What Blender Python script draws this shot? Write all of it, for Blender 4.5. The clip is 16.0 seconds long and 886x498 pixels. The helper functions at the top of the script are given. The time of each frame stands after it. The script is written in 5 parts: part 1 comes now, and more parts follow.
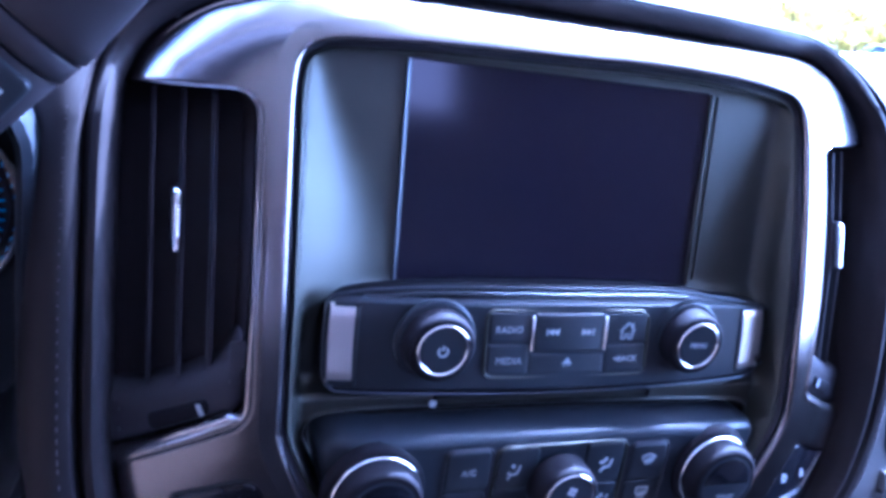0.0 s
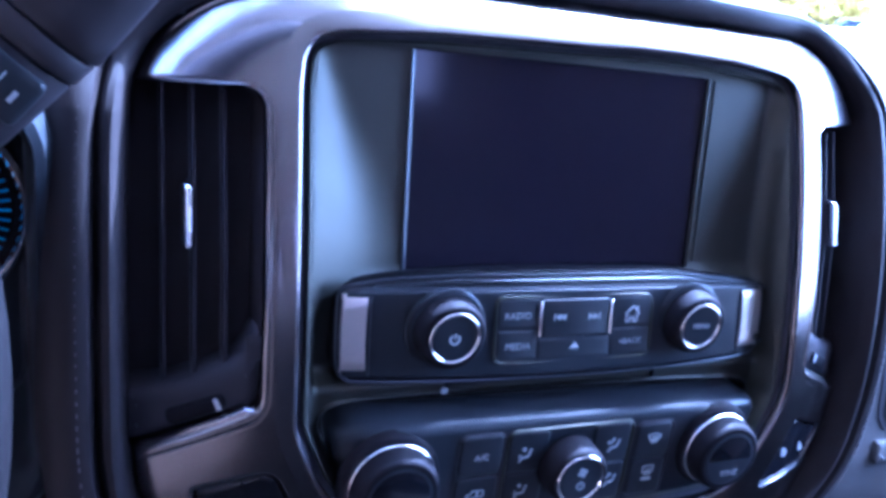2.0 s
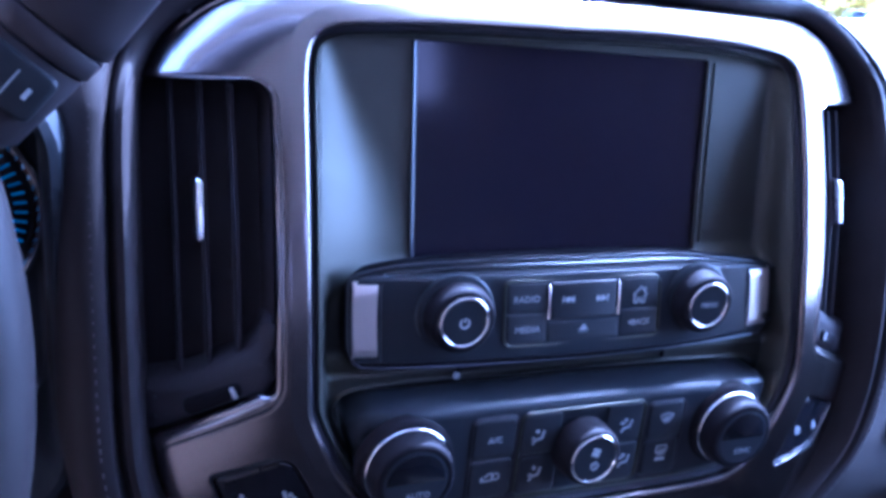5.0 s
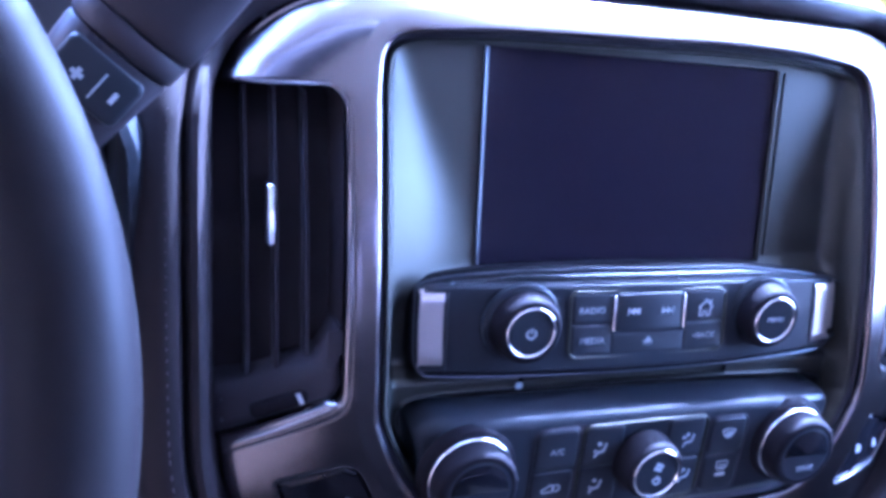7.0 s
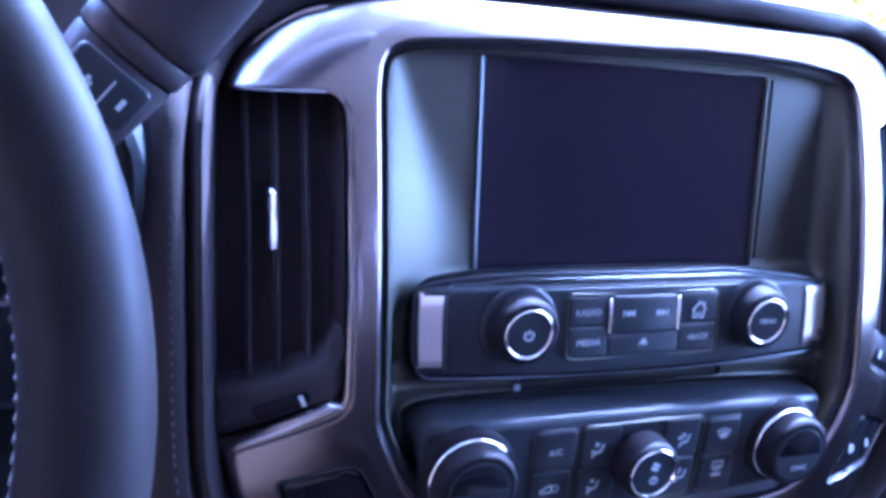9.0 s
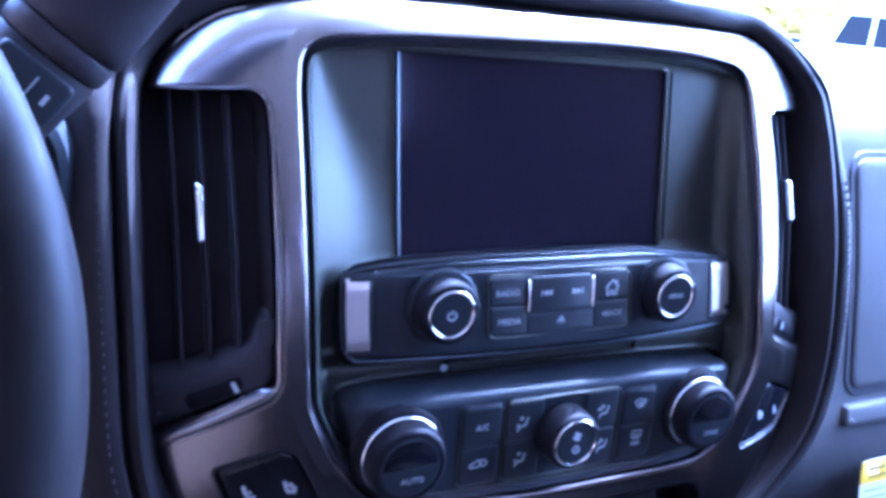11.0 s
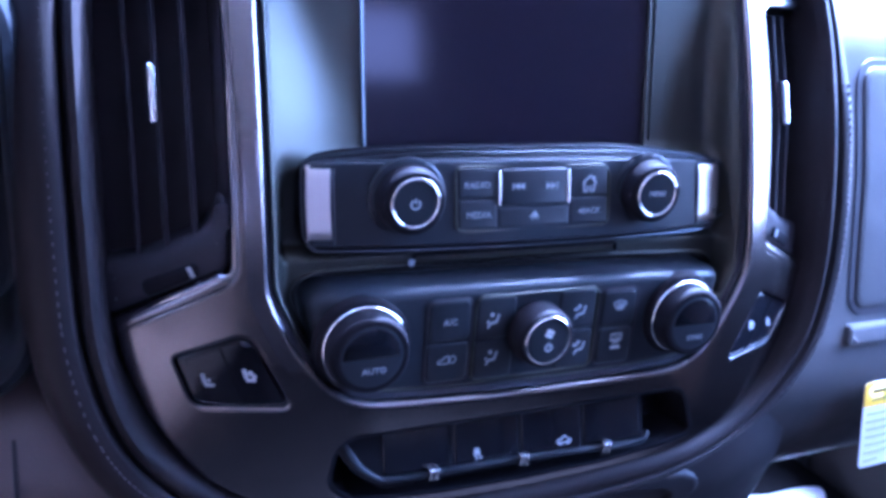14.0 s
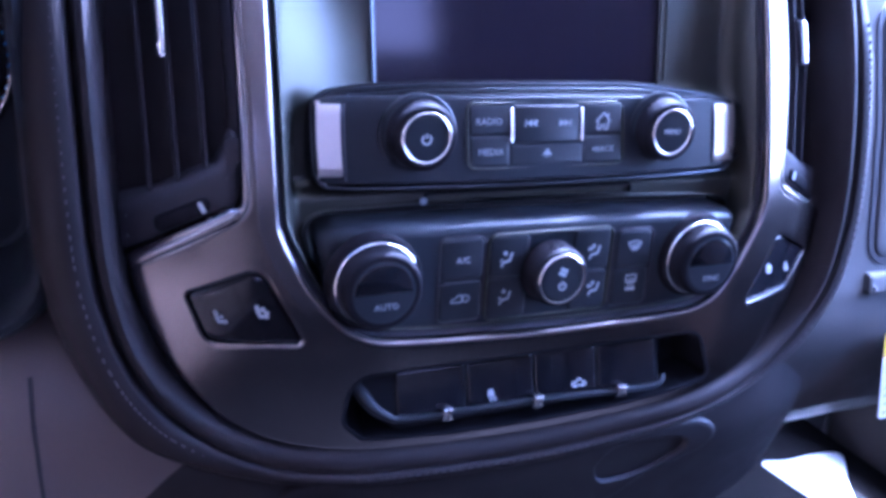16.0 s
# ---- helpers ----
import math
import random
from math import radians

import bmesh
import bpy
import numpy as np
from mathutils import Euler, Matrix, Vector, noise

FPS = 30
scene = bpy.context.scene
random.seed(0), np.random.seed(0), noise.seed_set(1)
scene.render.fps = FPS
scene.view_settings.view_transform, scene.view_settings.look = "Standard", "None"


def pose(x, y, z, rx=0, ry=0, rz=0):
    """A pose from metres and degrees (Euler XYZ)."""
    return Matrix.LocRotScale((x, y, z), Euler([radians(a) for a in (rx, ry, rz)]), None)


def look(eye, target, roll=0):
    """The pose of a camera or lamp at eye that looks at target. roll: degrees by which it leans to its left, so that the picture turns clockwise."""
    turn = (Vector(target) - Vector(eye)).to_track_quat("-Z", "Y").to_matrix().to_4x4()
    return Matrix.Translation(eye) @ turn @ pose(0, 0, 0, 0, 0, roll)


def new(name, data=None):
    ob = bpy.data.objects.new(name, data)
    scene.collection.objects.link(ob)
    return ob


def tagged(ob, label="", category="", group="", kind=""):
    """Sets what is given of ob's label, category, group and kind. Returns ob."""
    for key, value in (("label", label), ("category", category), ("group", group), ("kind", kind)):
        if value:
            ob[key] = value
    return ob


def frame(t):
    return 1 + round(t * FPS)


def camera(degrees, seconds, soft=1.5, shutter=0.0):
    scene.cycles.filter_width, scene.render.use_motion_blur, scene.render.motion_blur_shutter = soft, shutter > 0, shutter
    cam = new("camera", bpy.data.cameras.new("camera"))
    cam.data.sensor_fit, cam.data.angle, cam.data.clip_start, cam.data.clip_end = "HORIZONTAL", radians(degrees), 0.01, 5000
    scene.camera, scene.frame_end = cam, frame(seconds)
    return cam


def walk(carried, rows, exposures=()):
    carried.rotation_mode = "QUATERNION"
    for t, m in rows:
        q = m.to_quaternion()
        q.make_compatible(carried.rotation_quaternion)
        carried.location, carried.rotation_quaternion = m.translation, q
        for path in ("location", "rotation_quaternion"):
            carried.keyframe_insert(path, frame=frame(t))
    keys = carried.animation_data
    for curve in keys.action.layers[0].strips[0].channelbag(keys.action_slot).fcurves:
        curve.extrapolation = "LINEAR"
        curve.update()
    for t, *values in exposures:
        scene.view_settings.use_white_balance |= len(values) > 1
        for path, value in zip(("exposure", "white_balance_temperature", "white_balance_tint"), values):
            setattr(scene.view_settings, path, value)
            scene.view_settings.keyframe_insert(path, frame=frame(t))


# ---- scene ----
cam = camera(57.04, 16.0, soft=3.9)
ROWS = [
    (0.0, -0.2190, 0.0128, 1.5262, 71.23, -9.04, -20.02),
    (0.5, -0.2319, 0.0263, 1.5266, 70.59, -8.93, -21.52),
    (1.0, -0.2307, 0.0230, 1.5305, 69.54, -9.16, -21.87),
    (1.5, -0.2221, 0.0112, 1.5223, 70.19, -7.64, -23.23),
    (2.0, -0.2337, 0.0149, 1.5286, 70.29, -8.13, -21.84),
    (2.5, -0.2300, 0.0211, 1.5255, 68.72, -7.98, -21.54),
    (3.0, -0.2341, 0.0084, 1.5280, 70.37, -7.72, -21.55),
    (3.2, -0.2248, 0.0108, 1.5269, 71.14, -7.45, -21.67),
    (5.3, -0.2358, 0.0045, 1.5191, 70.61, -5.93, -21.61),
    (5.5, -0.2377, 0.0100, 1.5160, 69.21, -6.17, -21.55),
    (6.0, -0.2507, 0.0157, 1.5185, 69.13, -7.08, -20.48),
    (6.5, -0.2525, 0.0146, 1.5211, 69.90, -6.49, -19.89),
    (7.0, -0.2528, 0.0170, 1.5234, 70.31, -6.65, -19.66),
    (7.5, -0.2559, 0.0094, 1.5236, 70.74, -6.25, -19.69),
    (8.0, -0.2548, 0.0058, 1.5252, 70.93, -6.60, -20.41),
    (8.2, -0.2538, 0.0095, 1.5197, 70.96, -5.85, -20.41),
    (10.3, -0.2674, 0.0009, 1.5239, 72.35, -7.57, -20.17),
    (10.5, -0.2560, -0.0056, 1.5272, 72.53, -6.61, -21.54),
    (11.0, -0.2590, -0.0156, 1.5129, 73.07, -5.55, -25.12),
    (11.5, -0.2642, -0.0178, 1.5076, 72.62, -5.39, -24.30),
    (12.0, -0.2614, -0.0157, 1.5050, 71.30, -5.98, -24.21),
    (12.5, -0.2680, -0.0138, 1.5054, 71.31, -6.26, -24.29),
    (13.0, -0.2633, -0.0129, 1.5056, 72.50, -6.70, -23.78),
    (13.5, -0.2361, -0.0134, 1.4875, 71.45, -6.82, -22.20),
    (14.0, -0.2226, -0.0329, 1.4730, 70.73, -4.63, -22.78),
    (14.5, -0.2243, -0.0334, 1.4707, 70.78, -4.87, -23.09),
    (15.0, -0.2283, -0.0299, 1.4675, 70.57, -4.66, -22.33),
    (15.5, -0.2255, -0.0380, 1.4676, 70.03, -5.58, -22.95),
    (16.0, -0.2208, -0.0389, 1.4503, 69.40, -3.76, -21.86),
]
EXPOSURES = [(0.0, 5.38, 3730, 24), (1.0, 5.15, 3720, 21), (3.0, 5.12, 3720, 21), (5.4, 5.02, 3750, 26), (6.0, 5.6, 3790, 28), (8.0, 5.68, 3790, 28), (11.0, 5.37, 3730, 23), (13.0, 5.39, 3705, 24), (14.0, 5.33, 3765, 26), (15.5, 5.36, 3800, 29), (16.0, 5.52, 3930, 31)]
walk(cam, [(t, pose(x, y, z, rx, ry, rz)) for t, x, y, z, rx, ry, rz in ROWS], EXPOSURES)

# ---------------------------------------------------------------- world and light
world = bpy.data.worlds.new("sky")
scene.world = world
world.use_nodes = True
wn = world.node_tree
sky = wn.nodes.new("ShaderNodeTexSky")
sky.sky_type = 'NISHITA'
sky.sun_disc = False
SUN_TO = Vector((0.50, 0.30, 0.81)).normalized()
sky.sun_elevation = math.asin(SUN_TO.z)
sky.sun_rotation = math.atan2(SUN_TO.x, SUN_TO.y)
sky.air_density, sky.dust_density, sky.ozone_density = 0.8, 5.0, 0.2
haze = wn.nodes.new("ShaderNodeHueSaturation")
haze.inputs["Saturation"].default_value = 0.6
wn.links.new(sky.outputs[0], haze.inputs["Color"])
wn.links.new(haze.outputs[0], wn.nodes["Background"].inputs[0])
wn.nodes["Background"].inputs[1].default_value = 0.15

sun_data = bpy.data.lights.new("sun", 'SUN')
sun_data.energy, sun_data.angle, sun_data.color = 2.0, radians(0.5), (1.0, 0.93, 0.82)
sun = new("sun", sun_data)
sun.matrix_world = look(SUN_TO * 30, (0, 0, 0))

# ---------------------------------------------------------------- mesh helpers
ORIGIN = 1.300                     # height of the climate panel over the ground
PIVOT = Vector((0, 0.34, 1.35))
RAKE = Matrix.Translation(PIVOT) @ Matrix.Rotation(radians(-1.5), 4, 'X') @ Matrix.Translation(-PIVOT)
BASES = {}


def thing(name, label, category, base=(0, 0, 0), group="", kind=""):
    """An empty at its base, to carry the parts of one thing."""
    ob = new(name)
    ob.location = base
    ob.empty_display_size = 0.02
    BASES[ob] = Matrix.Translation(base).inverted()
    return tagged(ob, label, category, group, kind)


def finish(bm, name, material, angle=40, rake=True, merge=1e-5):
    if merge:
        bmesh.ops.remove_doubles(bm, verts=bm.verts, dist=merge)
    if rake:
        bmesh.ops.transform(bm, matrix=RAKE, verts=bm.verts)
    bmesh.ops.recalc_face_normals(bm, faces=bm.faces)
    me = bpy.data.meshes.new(name)
    bm.to_mesh(me)
    bm.free()
    for p in me.polygons:
        p.use_smooth = True
    me.set_sharp_from_angle(angle=radians(angle))
    me.materials.append(material)
    return me


def part(name, bm, material, parent=None, label="", angle=40, rake=True, kind="", flip=None):
    ob = new(name, finish(bm, name, material, angle, rake))
    if parent:
        ob.parent = parent
        if parent in BASES:
            ob.matrix_parent_inverse = BASES[parent]
    if flip is not None:                      # open sheets: let the mean normal point this way
        me = ob.data
        n = Vector((0, 0, 0))
        for p in me.polygons:
            n += p.normal * p.area
        if n.dot(Vector(flip)) < 0:
            me.flip_normals()
    return tagged(ob, label, kind=kind)


def loft(bm, loops, closed=True, cap_first=False, cap_last=False):
    rows = [[bm.verts.new(p) for p in loop] for loop in loops]
    n = len(rows[0])
    for a, b in zip(rows, rows[1:]):
        for i in range(n if closed else n - 1):
            j = (i + 1) % n
            bm.faces.new((a[i], a[j], b[j], b[i]))
    if cap_first:
        bm.faces.new(list(reversed(rows[0])))
    if cap_last:
        bm.faces.new(rows[-1])
    return rows


def circle(cx, ch, r, n=48):
    return [(cx + r * math.cos(2 * math.pi * i / n), ch + r * math.sin(2 * math.pi * i / n)) for i in range(n)]


def rounded(corners, seg=6):
    """A closed outline from corners (x, h, radius), each turned into an arc."""
    out, n = [], len(corners)
    for i, (x, h, r) in enumerate(corners):
        p, a, b = Vector((x, h)), Vector(corners[i - 1][:2]), Vector(corners[(i + 1) % n][:2])
        u, v = (a - p), (b - p)
        lu, lv = u.length, v.length
        u, v = u / lu, v / lv
        half = math.acos(max(-1, min(1, u.dot(v)))) / 2
        if r <= 0 or abs(half - math.pi / 2) < 0.02:
            out.append((x, h))
            continue
        d = min(r / math.tan(half), lu * 0.49, lv * 0.49)
        r = d * math.tan(half)
        s, e = p + u * d, p + v * d
        c = p + (u + v).normalized() * (r / math.sin(half))
        a0, a1 = math.atan2(s.y - c.y, s.x - c.x), math.atan2(e.y - c.y, e.x - c.x)
        da = (a1 - a0 + math.pi) % (2 * math.pi) - math.pi
        out += [(c.x + r * math.cos(a0 + da * k / seg), c.y + r * math.sin(a0 + da * k / seg)) for k in range(seg + 1)]
    return out


def rrect(cx, ch, w, hh, r, seg=5):
    return rounded([(cx - w / 2, ch - hh / 2, r), (cx + w / 2, ch - hh / 2, r), (cx + w / 2, ch + hh / 2, r), (cx - w / 2, ch + hh / 2, r)], seg)


def smooth(points, closed=True, step=0.004, cut=0):
    """A Catmull-Rom curve through the points at about even steps."""
    out, n = [], len(points)
    P = [Vector(p) for p in points]
    for i in range(n if closed else n - 1):
        p0 = P[i - 1] if (closed or i > 0) else P[i] * 2 - P[i + 1]
        p1, p2 = P[i], P[(i + 1) % n]
        p3 = P[(i + 2) % n] if (closed or i + 2 < n) else p2 * 2 - p1
        m = cut or max(2, int((p2 - p1).length / step))
        for k in range(m):
            t = k / m
            out.append(tuple(0.5 * (2 * p1 + (p2 - p0) * t + (2 * p0 - 5 * p1 + 4 * p2 - p3) * t * t + (3 * p1 - p0 - 3 * p2 + p3) * t ** 3)))
    if not closed:
        out.append(tuple(P[-1]))
    return out


def dense(outline, step=0.004):
    """The same closed outline with long edges cut up."""
    out = []
    for (x, h), (x2, h2) in zip(outline, outline[1:] + outline[:1]):
        m = max(1, int(math.hypot(x2 - x, h2 - h) / step))
        out += [(x + (x2 - x) * k / m, h + (h2 - h) * k / m) for k in range(m)]
    return out


def dense_open(path, step=0.004):
    out = []
    for (x, h), (x2, h2) in zip(path, path[1:]):
        m = max(1, int(math.hypot(x2 - x, h2 - h) / step))
        out += [(x + (x2 - x) * k / m, h + (h2 - h) * k / m) for k in range(m)]
    return out + [path[-1]]


def area2(o):
    return sum(a[0] * b[1] - b[0] * a[1] for a, b in zip(o, o[1:] + o[:1]))


def inset(outline, d, closed=True):
    """Moves an outline to its inside by d (open paths: to the left of their way)."""
    n, out = len(outline), []
    s = (1 if area2(outline) > 0 else -1) if closed else 1
    for i, (x, h) in enumerate(outline):
        a = outline[i - 1] if closed or i else outline[i]
        b = outline[(i + 1) % n] if closed or i + 1 < n else outline[i]
        u = Vector((x - a[0], h - a[1]))
        v = Vector((b[0] - x, b[1] - h))
        u = u.normalized() if u.length > 1e-9 else v.normalized()
        v = v.normalized() if v.length > 1e-9 else u
        m = Vector((-(u.y + v.y), u.x + v.x)).normalized()
        k = max(0.5, m.dot(Vector((-u.y, u.x))))
        out.append((x + s * m.x * d / k, h + s * m.y * d / k))
    return out


def at_depth(outline, depth, dy=0.0):
    return [(x, depth(x, h) + dy, ORIGIN + h) for x, h in outline]


def inside(pts, loop):
    x, y = pts[:, 0], pts[:, 1]
    a = np.array(loop)
    b = np.roll(a, -1, 0)
    hit = np.zeros(len(pts), bool)
    for (x1, y1), (x2, y2) in zip(a, b):
        c = ((y1 > y) != (y2 > y)) & (x < (x2 - x1) * (y - y1) / (y2 - y1 + 1e-15) + x1)
        hit ^= c
    return hit


def fill(bm, outline, holes, depth, dy=0.0, spacing=0.006):
    """A sheet in front view within the outline and outside the holes, laid on a depth function."""
    from mathutils.geometry import delaunay_2d_cdt
    loops = [outline, *holes]
    verts, edges = [], []
    for lp in loops:
        s = len(verts)
        verts += [Vector(p) for p in lp]
        edges += [(s + i, s + (i + 1) % len(lp)) for i in range(len(lp))]
    a = np.array(outline)
    (x0, y0), (x1, y1) = a.min(0), a.max(0)
    gx, gy = np.meshgrid(np.arange(x0 + spacing / 2, x1, spacing), np.arange(y0 + spacing / 2, y1, spacing))
    g = np.stack([gx.ravel(), gy.ravel()], 1)
    if len(g):
        ok = inside(g, outline)
        for hl in holes:
            ok &= ~inside(g, hl)
        g = g[ok]
        edge = np.array([p for lp in loops for p in lp])
        if len(g):
            near = np.array([((edge - p) ** 2).sum(1).min() for p in g])
            g = g[near > (0.75 * spacing) ** 2]
        verts += [Vector(p) for p in g]
    co, _, faces, *_ = delaunay_2d_cdt(verts, edges, [], 0, 1e-7)
    mid = np.array([[sum(co[i].x for i in f) / 3, sum(co[i].y for i in f) / 3] for f in faces])
    ok = inside(mid, outline)
    for hl in holes:
        ok &= ~inside(mid, hl)
    vs = [bm.verts.new((c.x, depth(c.x, c.y) + dy, ORIGIN + c.y)) for c in co]
    for f, k in zip(faces, ok):
        if k:
            bm.faces.new([vs[i] for i in f])
    bmesh.ops.delete(bm, geom=[v for v in vs if not v.link_faces], context='VERTS')


def raised(outline, sections, depth, spacing=0.0, cap=True, holes=()):
    """A body built up over an outline: sections of (inset, depth offset), the last one capped. Toward the cabin is minus."""
    bm = bmesh.new()
    loops = [at_depth(inset(outline, i), depth, dy) for i, dy in sections]
    loft(bm, loops, cap_last=cap and not spacing)
    if cap and spacing:
        i, dy = sections[-1]
        loft(bm, [loops[-1], at_depth(inset(outline, i + 0.0005), depth, dy)])
        fill(bm, inset(outline, i + 0.0005), list(holes), depth, dy, spacing)
    return bm


def mirror(pts):
    return [(-x, h) for x, h in reversed(pts)]


def flat(y):
    return lambda x, h: y


def text_mesh(word, size, x, h, y, rot=0.0, thick=0.0002):
    cu = bpy.data.curves.new("letters", 'FONT')
    cu.body, cu.size, cu.extrude, cu.align_x, cu.align_y = word, size, thick, 'CENTER', 'CENTER'
    cu.resolution_u = 2
    tmp = bpy.data.objects.new("letters", cu)
    me = bpy.data.meshes.new_from_object(tmp)
    bpy.data.objects.remove(tmp)
    bm = bmesh.new()
    bm.from_mesh(me)
    bmesh.ops.transform(bm, matrix=pose(x, y, ORIGIN + h, 90, rot, 0), verts=bm.verts)
    return bm


def slab(bm, outline, y, thick=0.0006):
    """A flat shape in front view with a little thickness."""
    loft(bm, [[(x, y + thick, ORIGIN + h) for x, h in outline], [(x, y, ORIGIN + h) for x, h in outline]], cap_last=True)


def bar(x1, h1, x2, h2, w):
    d = Vector((x2 - x1, h2 - h1)).normalized()
    n = Vector((-d.y, d.x)) * w / 2
    return [(x1 + n.x, h1 + n.y), (x1 - n.x, h1 - n.y), (x2 - n.x, h2 - n.y), (x2 + n.x, h2 + n.y)]


def tube(path, radius, n=10, closed=False, flatten=1.0, up=Vector((0, 0, 1))):
    bm = bmesh.new()
    P = [Vector(p) for p in path]
    loops = []
    for i, p in enumerate(P):
        a = P[i - 1] if (closed or i) else p
        b = P[(i + 1) % len(P)] if (closed or i + 1 < len(P)) else p
        t = (b - a).normalized()
        s = t.cross(up).normalized()
        w = s.cross(t)
        r = radius(i / (len(P) - 1)) if callable(radius) else radius
        loops.append([p + s * math.cos(2 * math.pi * k / n) * r + w * math.sin(2 * math.pi * k / n) * r * flatten for k in range(n)])
    if closed:
        loops.append(loops[0])
    loft(bm, loops, cap_first=not closed, cap_last=not closed)
    return bm


def block(x0, x1, y0, y1, z0, z1, r=0.0):
    bm = bmesh.new()
    bmesh.ops.create_cube(bm, size=1)
    for v in bm.verts:
        v.co = Vector(((x0 + x1) / 2 + v.co.x * (x1 - x0), (y0 + y1) / 2 + v.co.y * (y1 - y0), (z0 + z1) / 2 + v.co.z * (z1 - z0)))
    if r:
        bmesh.ops.bevel(bm, geom=bm.edges[:], offset=r, segments=3, profile=0.5, affect='EDGES')
    return bm


# ---------------------------------------------------------------- materials
def material(name, color, rough=0.5, metal=0.0, grain=0.0, grain_scale=900, vary=0.12, spec=0.5, coat=0.0, rough_vary=0.08, stretch=(1, 1, 1), smudge=40):
    m = bpy.data.materials.new(name)
    m.use_nodes = True
    nt = m.node_tree
    b = nt.nodes["Principled BSDF"]
    b.inputs["Metallic"].default_value = metal
    b.inputs["Specular IOR Level"].default_value = spec
    b.inputs["Coat Weight"].default_value = coat
    b.inputs["Coat Roughness"].default_value = 0.08
    tc = nt.nodes.new("ShaderNodeTexCoord")
    mp = nt.nodes.new("ShaderNodeMapping")
    mp.inputs["Scale"].default_value = stretch
    nt.links.new(tc.outputs["Object"], mp.inputs[0])
    big = nt.nodes.new("ShaderNodeTexNoise")
    big.inputs["Scale"].default_value, big.inputs["Detail"].default_value = smudge, 4
    fine = nt.nodes.new("ShaderNodeTexNoise")
    fine.inputs["Scale"].default_value, fine.inputs["Detail"].default_value = grain_scale, 2
    for t in (big, fine):
        nt.links.new(mp.outputs[0], t.inputs["Vector"])
    mix = nt.nodes.new("ShaderNodeMix")
    mix.data_type = 'RGBA'
    mix.inputs[6].default_value = (*[c * (1 - vary) for c in color], 1)
    mix.inputs[7].default_value = (*[min(1, c * (1 + vary)) for c in color], 1)
    avg = nt.nodes.new("ShaderNodeMath")
    avg.operation = 'MULTIPLY_ADD'
    avg.inputs[1].default_value, avg.inputs[2].default_value = 0.6, 0.2
    nt.links.new(big.outputs[0], avg.inputs[0])
    nt.links.new(avg.outputs[0], mix.inputs[0])
    nt.links.new(mix.outputs[2], b.inputs["Base Color"])
    rr = nt.nodes.new("ShaderNodeMapRange")
    rr.inputs[1].default_value, rr.inputs[2].default_value = 0.3, 0.7
    rr.inputs[3].default_value, rr.inputs[4].default_value = max(0.02, rough - rough_vary), min(1, rough + rough_vary)
    nt.links.new(big.outputs[0], rr.inputs[0])
    nt.links.new(rr.outputs[0], b.inputs["Roughness"])
    if grain:
        bump = nt.nodes.new("ShaderNodeBump")
        bump.inputs["Strength"].default_value, bump.inputs["Distance"].default_value = grain, 0.0004
        nt.links.new(fine.outputs[0], bump.inputs["Height"])
        nt.links.new(bump.outputs[0], b.inputs["Normal"])
    return m


TRIM = material("satin_metallic_trim", (0.232, 0.211, 0.212), 0.20, 1.0, 0.03, 2500, 0.03, rough_vary=0.02)
SOFT = material("black_soft_vinyl", (0.023, 0.0188, 0.0192), 0.52, 0, 0.25, 900, spec=0.09)
VINYL = material("dark_grey_grained_vinyl", (0.045, 0.041, 0.04), 0.6, 0, 0.45, 700, spec=0.2)
# copy of the dash vinyl, lightened to make up for weak light at the knee
KNEE = material("lightened_knee_panel_vinyl", (0.1063, 0.08375, 0.08), 0.5, 0, 0.4, 700)
LINER = material("satin_charcoal_plastic", (0.058, 0.057, 0.046), 0.46, 0.82, 0.05, 2500, 0.04, rough_vary=0.03)
BLACK = material("matt_black_plastic", (0.0375, 0.035, 0.04), 0.5, 0, 0.12, 1200, spec=0.18)
FACE = material("charcoal_panel_plastic", (0.02312, 0.025, 0.02937), 0.30, 0, 0.06, 1500, spec=0.16, rough_vary=0.02)
KEY = material("dark_key_plastic", (0.02, 0.0215, 0.025), 0.40, 0, 0.06, 1500, spec=0.3, rough_vary=0.03)
KNOB = material("black_rubber_knob", (0.0125, 0.01125, 0.01313), 0.55, 0, 0.1, 1500, spec=0.03, rough_vary=0.03)
DULL = material("dull_black_plastic", (0.035, 0.03125, 0.035), 0.55, 0, 0.05, 1500, spec=0.12)
INKY = material("deep_black_plastic", (0.00875, 0.008125, 0.00975), 0.5, 0, 0.04, 1500, spec=0.06)
MOULD = material("black_moulded_plastic", (0.01625, 0.014, 0.01475), 0.5, 0, 0.15, 1000, spec=0.2)
GLOSS = material("gloss_black", (0.0075, 0.0075, 0.01), 0.12, 0, 0, rough_vary=0.03)
SCREEN = material("dark_screen_glass", (0.011, 0.009, 0.01562), 0.10, 0, 0, vary=0.03, rough_vary=0.004, spec=0.33)
CHROME = material("chrome", (0.86, 0.86, 0.88), 0.08, 1.0, 0, rough_vary=0.03, vary=0.03)
BEADS = material("bright_satin_bead", (0.085, 0.09, 0.10), 0.3, 0.9, 0, rough_vary=0.02)
SILVER = material("satin_silver", (0.66, 0.61, 0.57), 0.34, 0.95, 0.01, 1500, 0.03)
INK = material("pale_grey_print", (0.4125, 0.4375, 0.475), 0.5)
DIM = material("dim_grey_print", (0.3125, 0.325, 0.3562), 0.5)
HANDLE = material("grey_black_moulded_grip", (0.034, 0.0290, 0.0315), 0.45, 0, 0.1, 1200, spec=0.2)
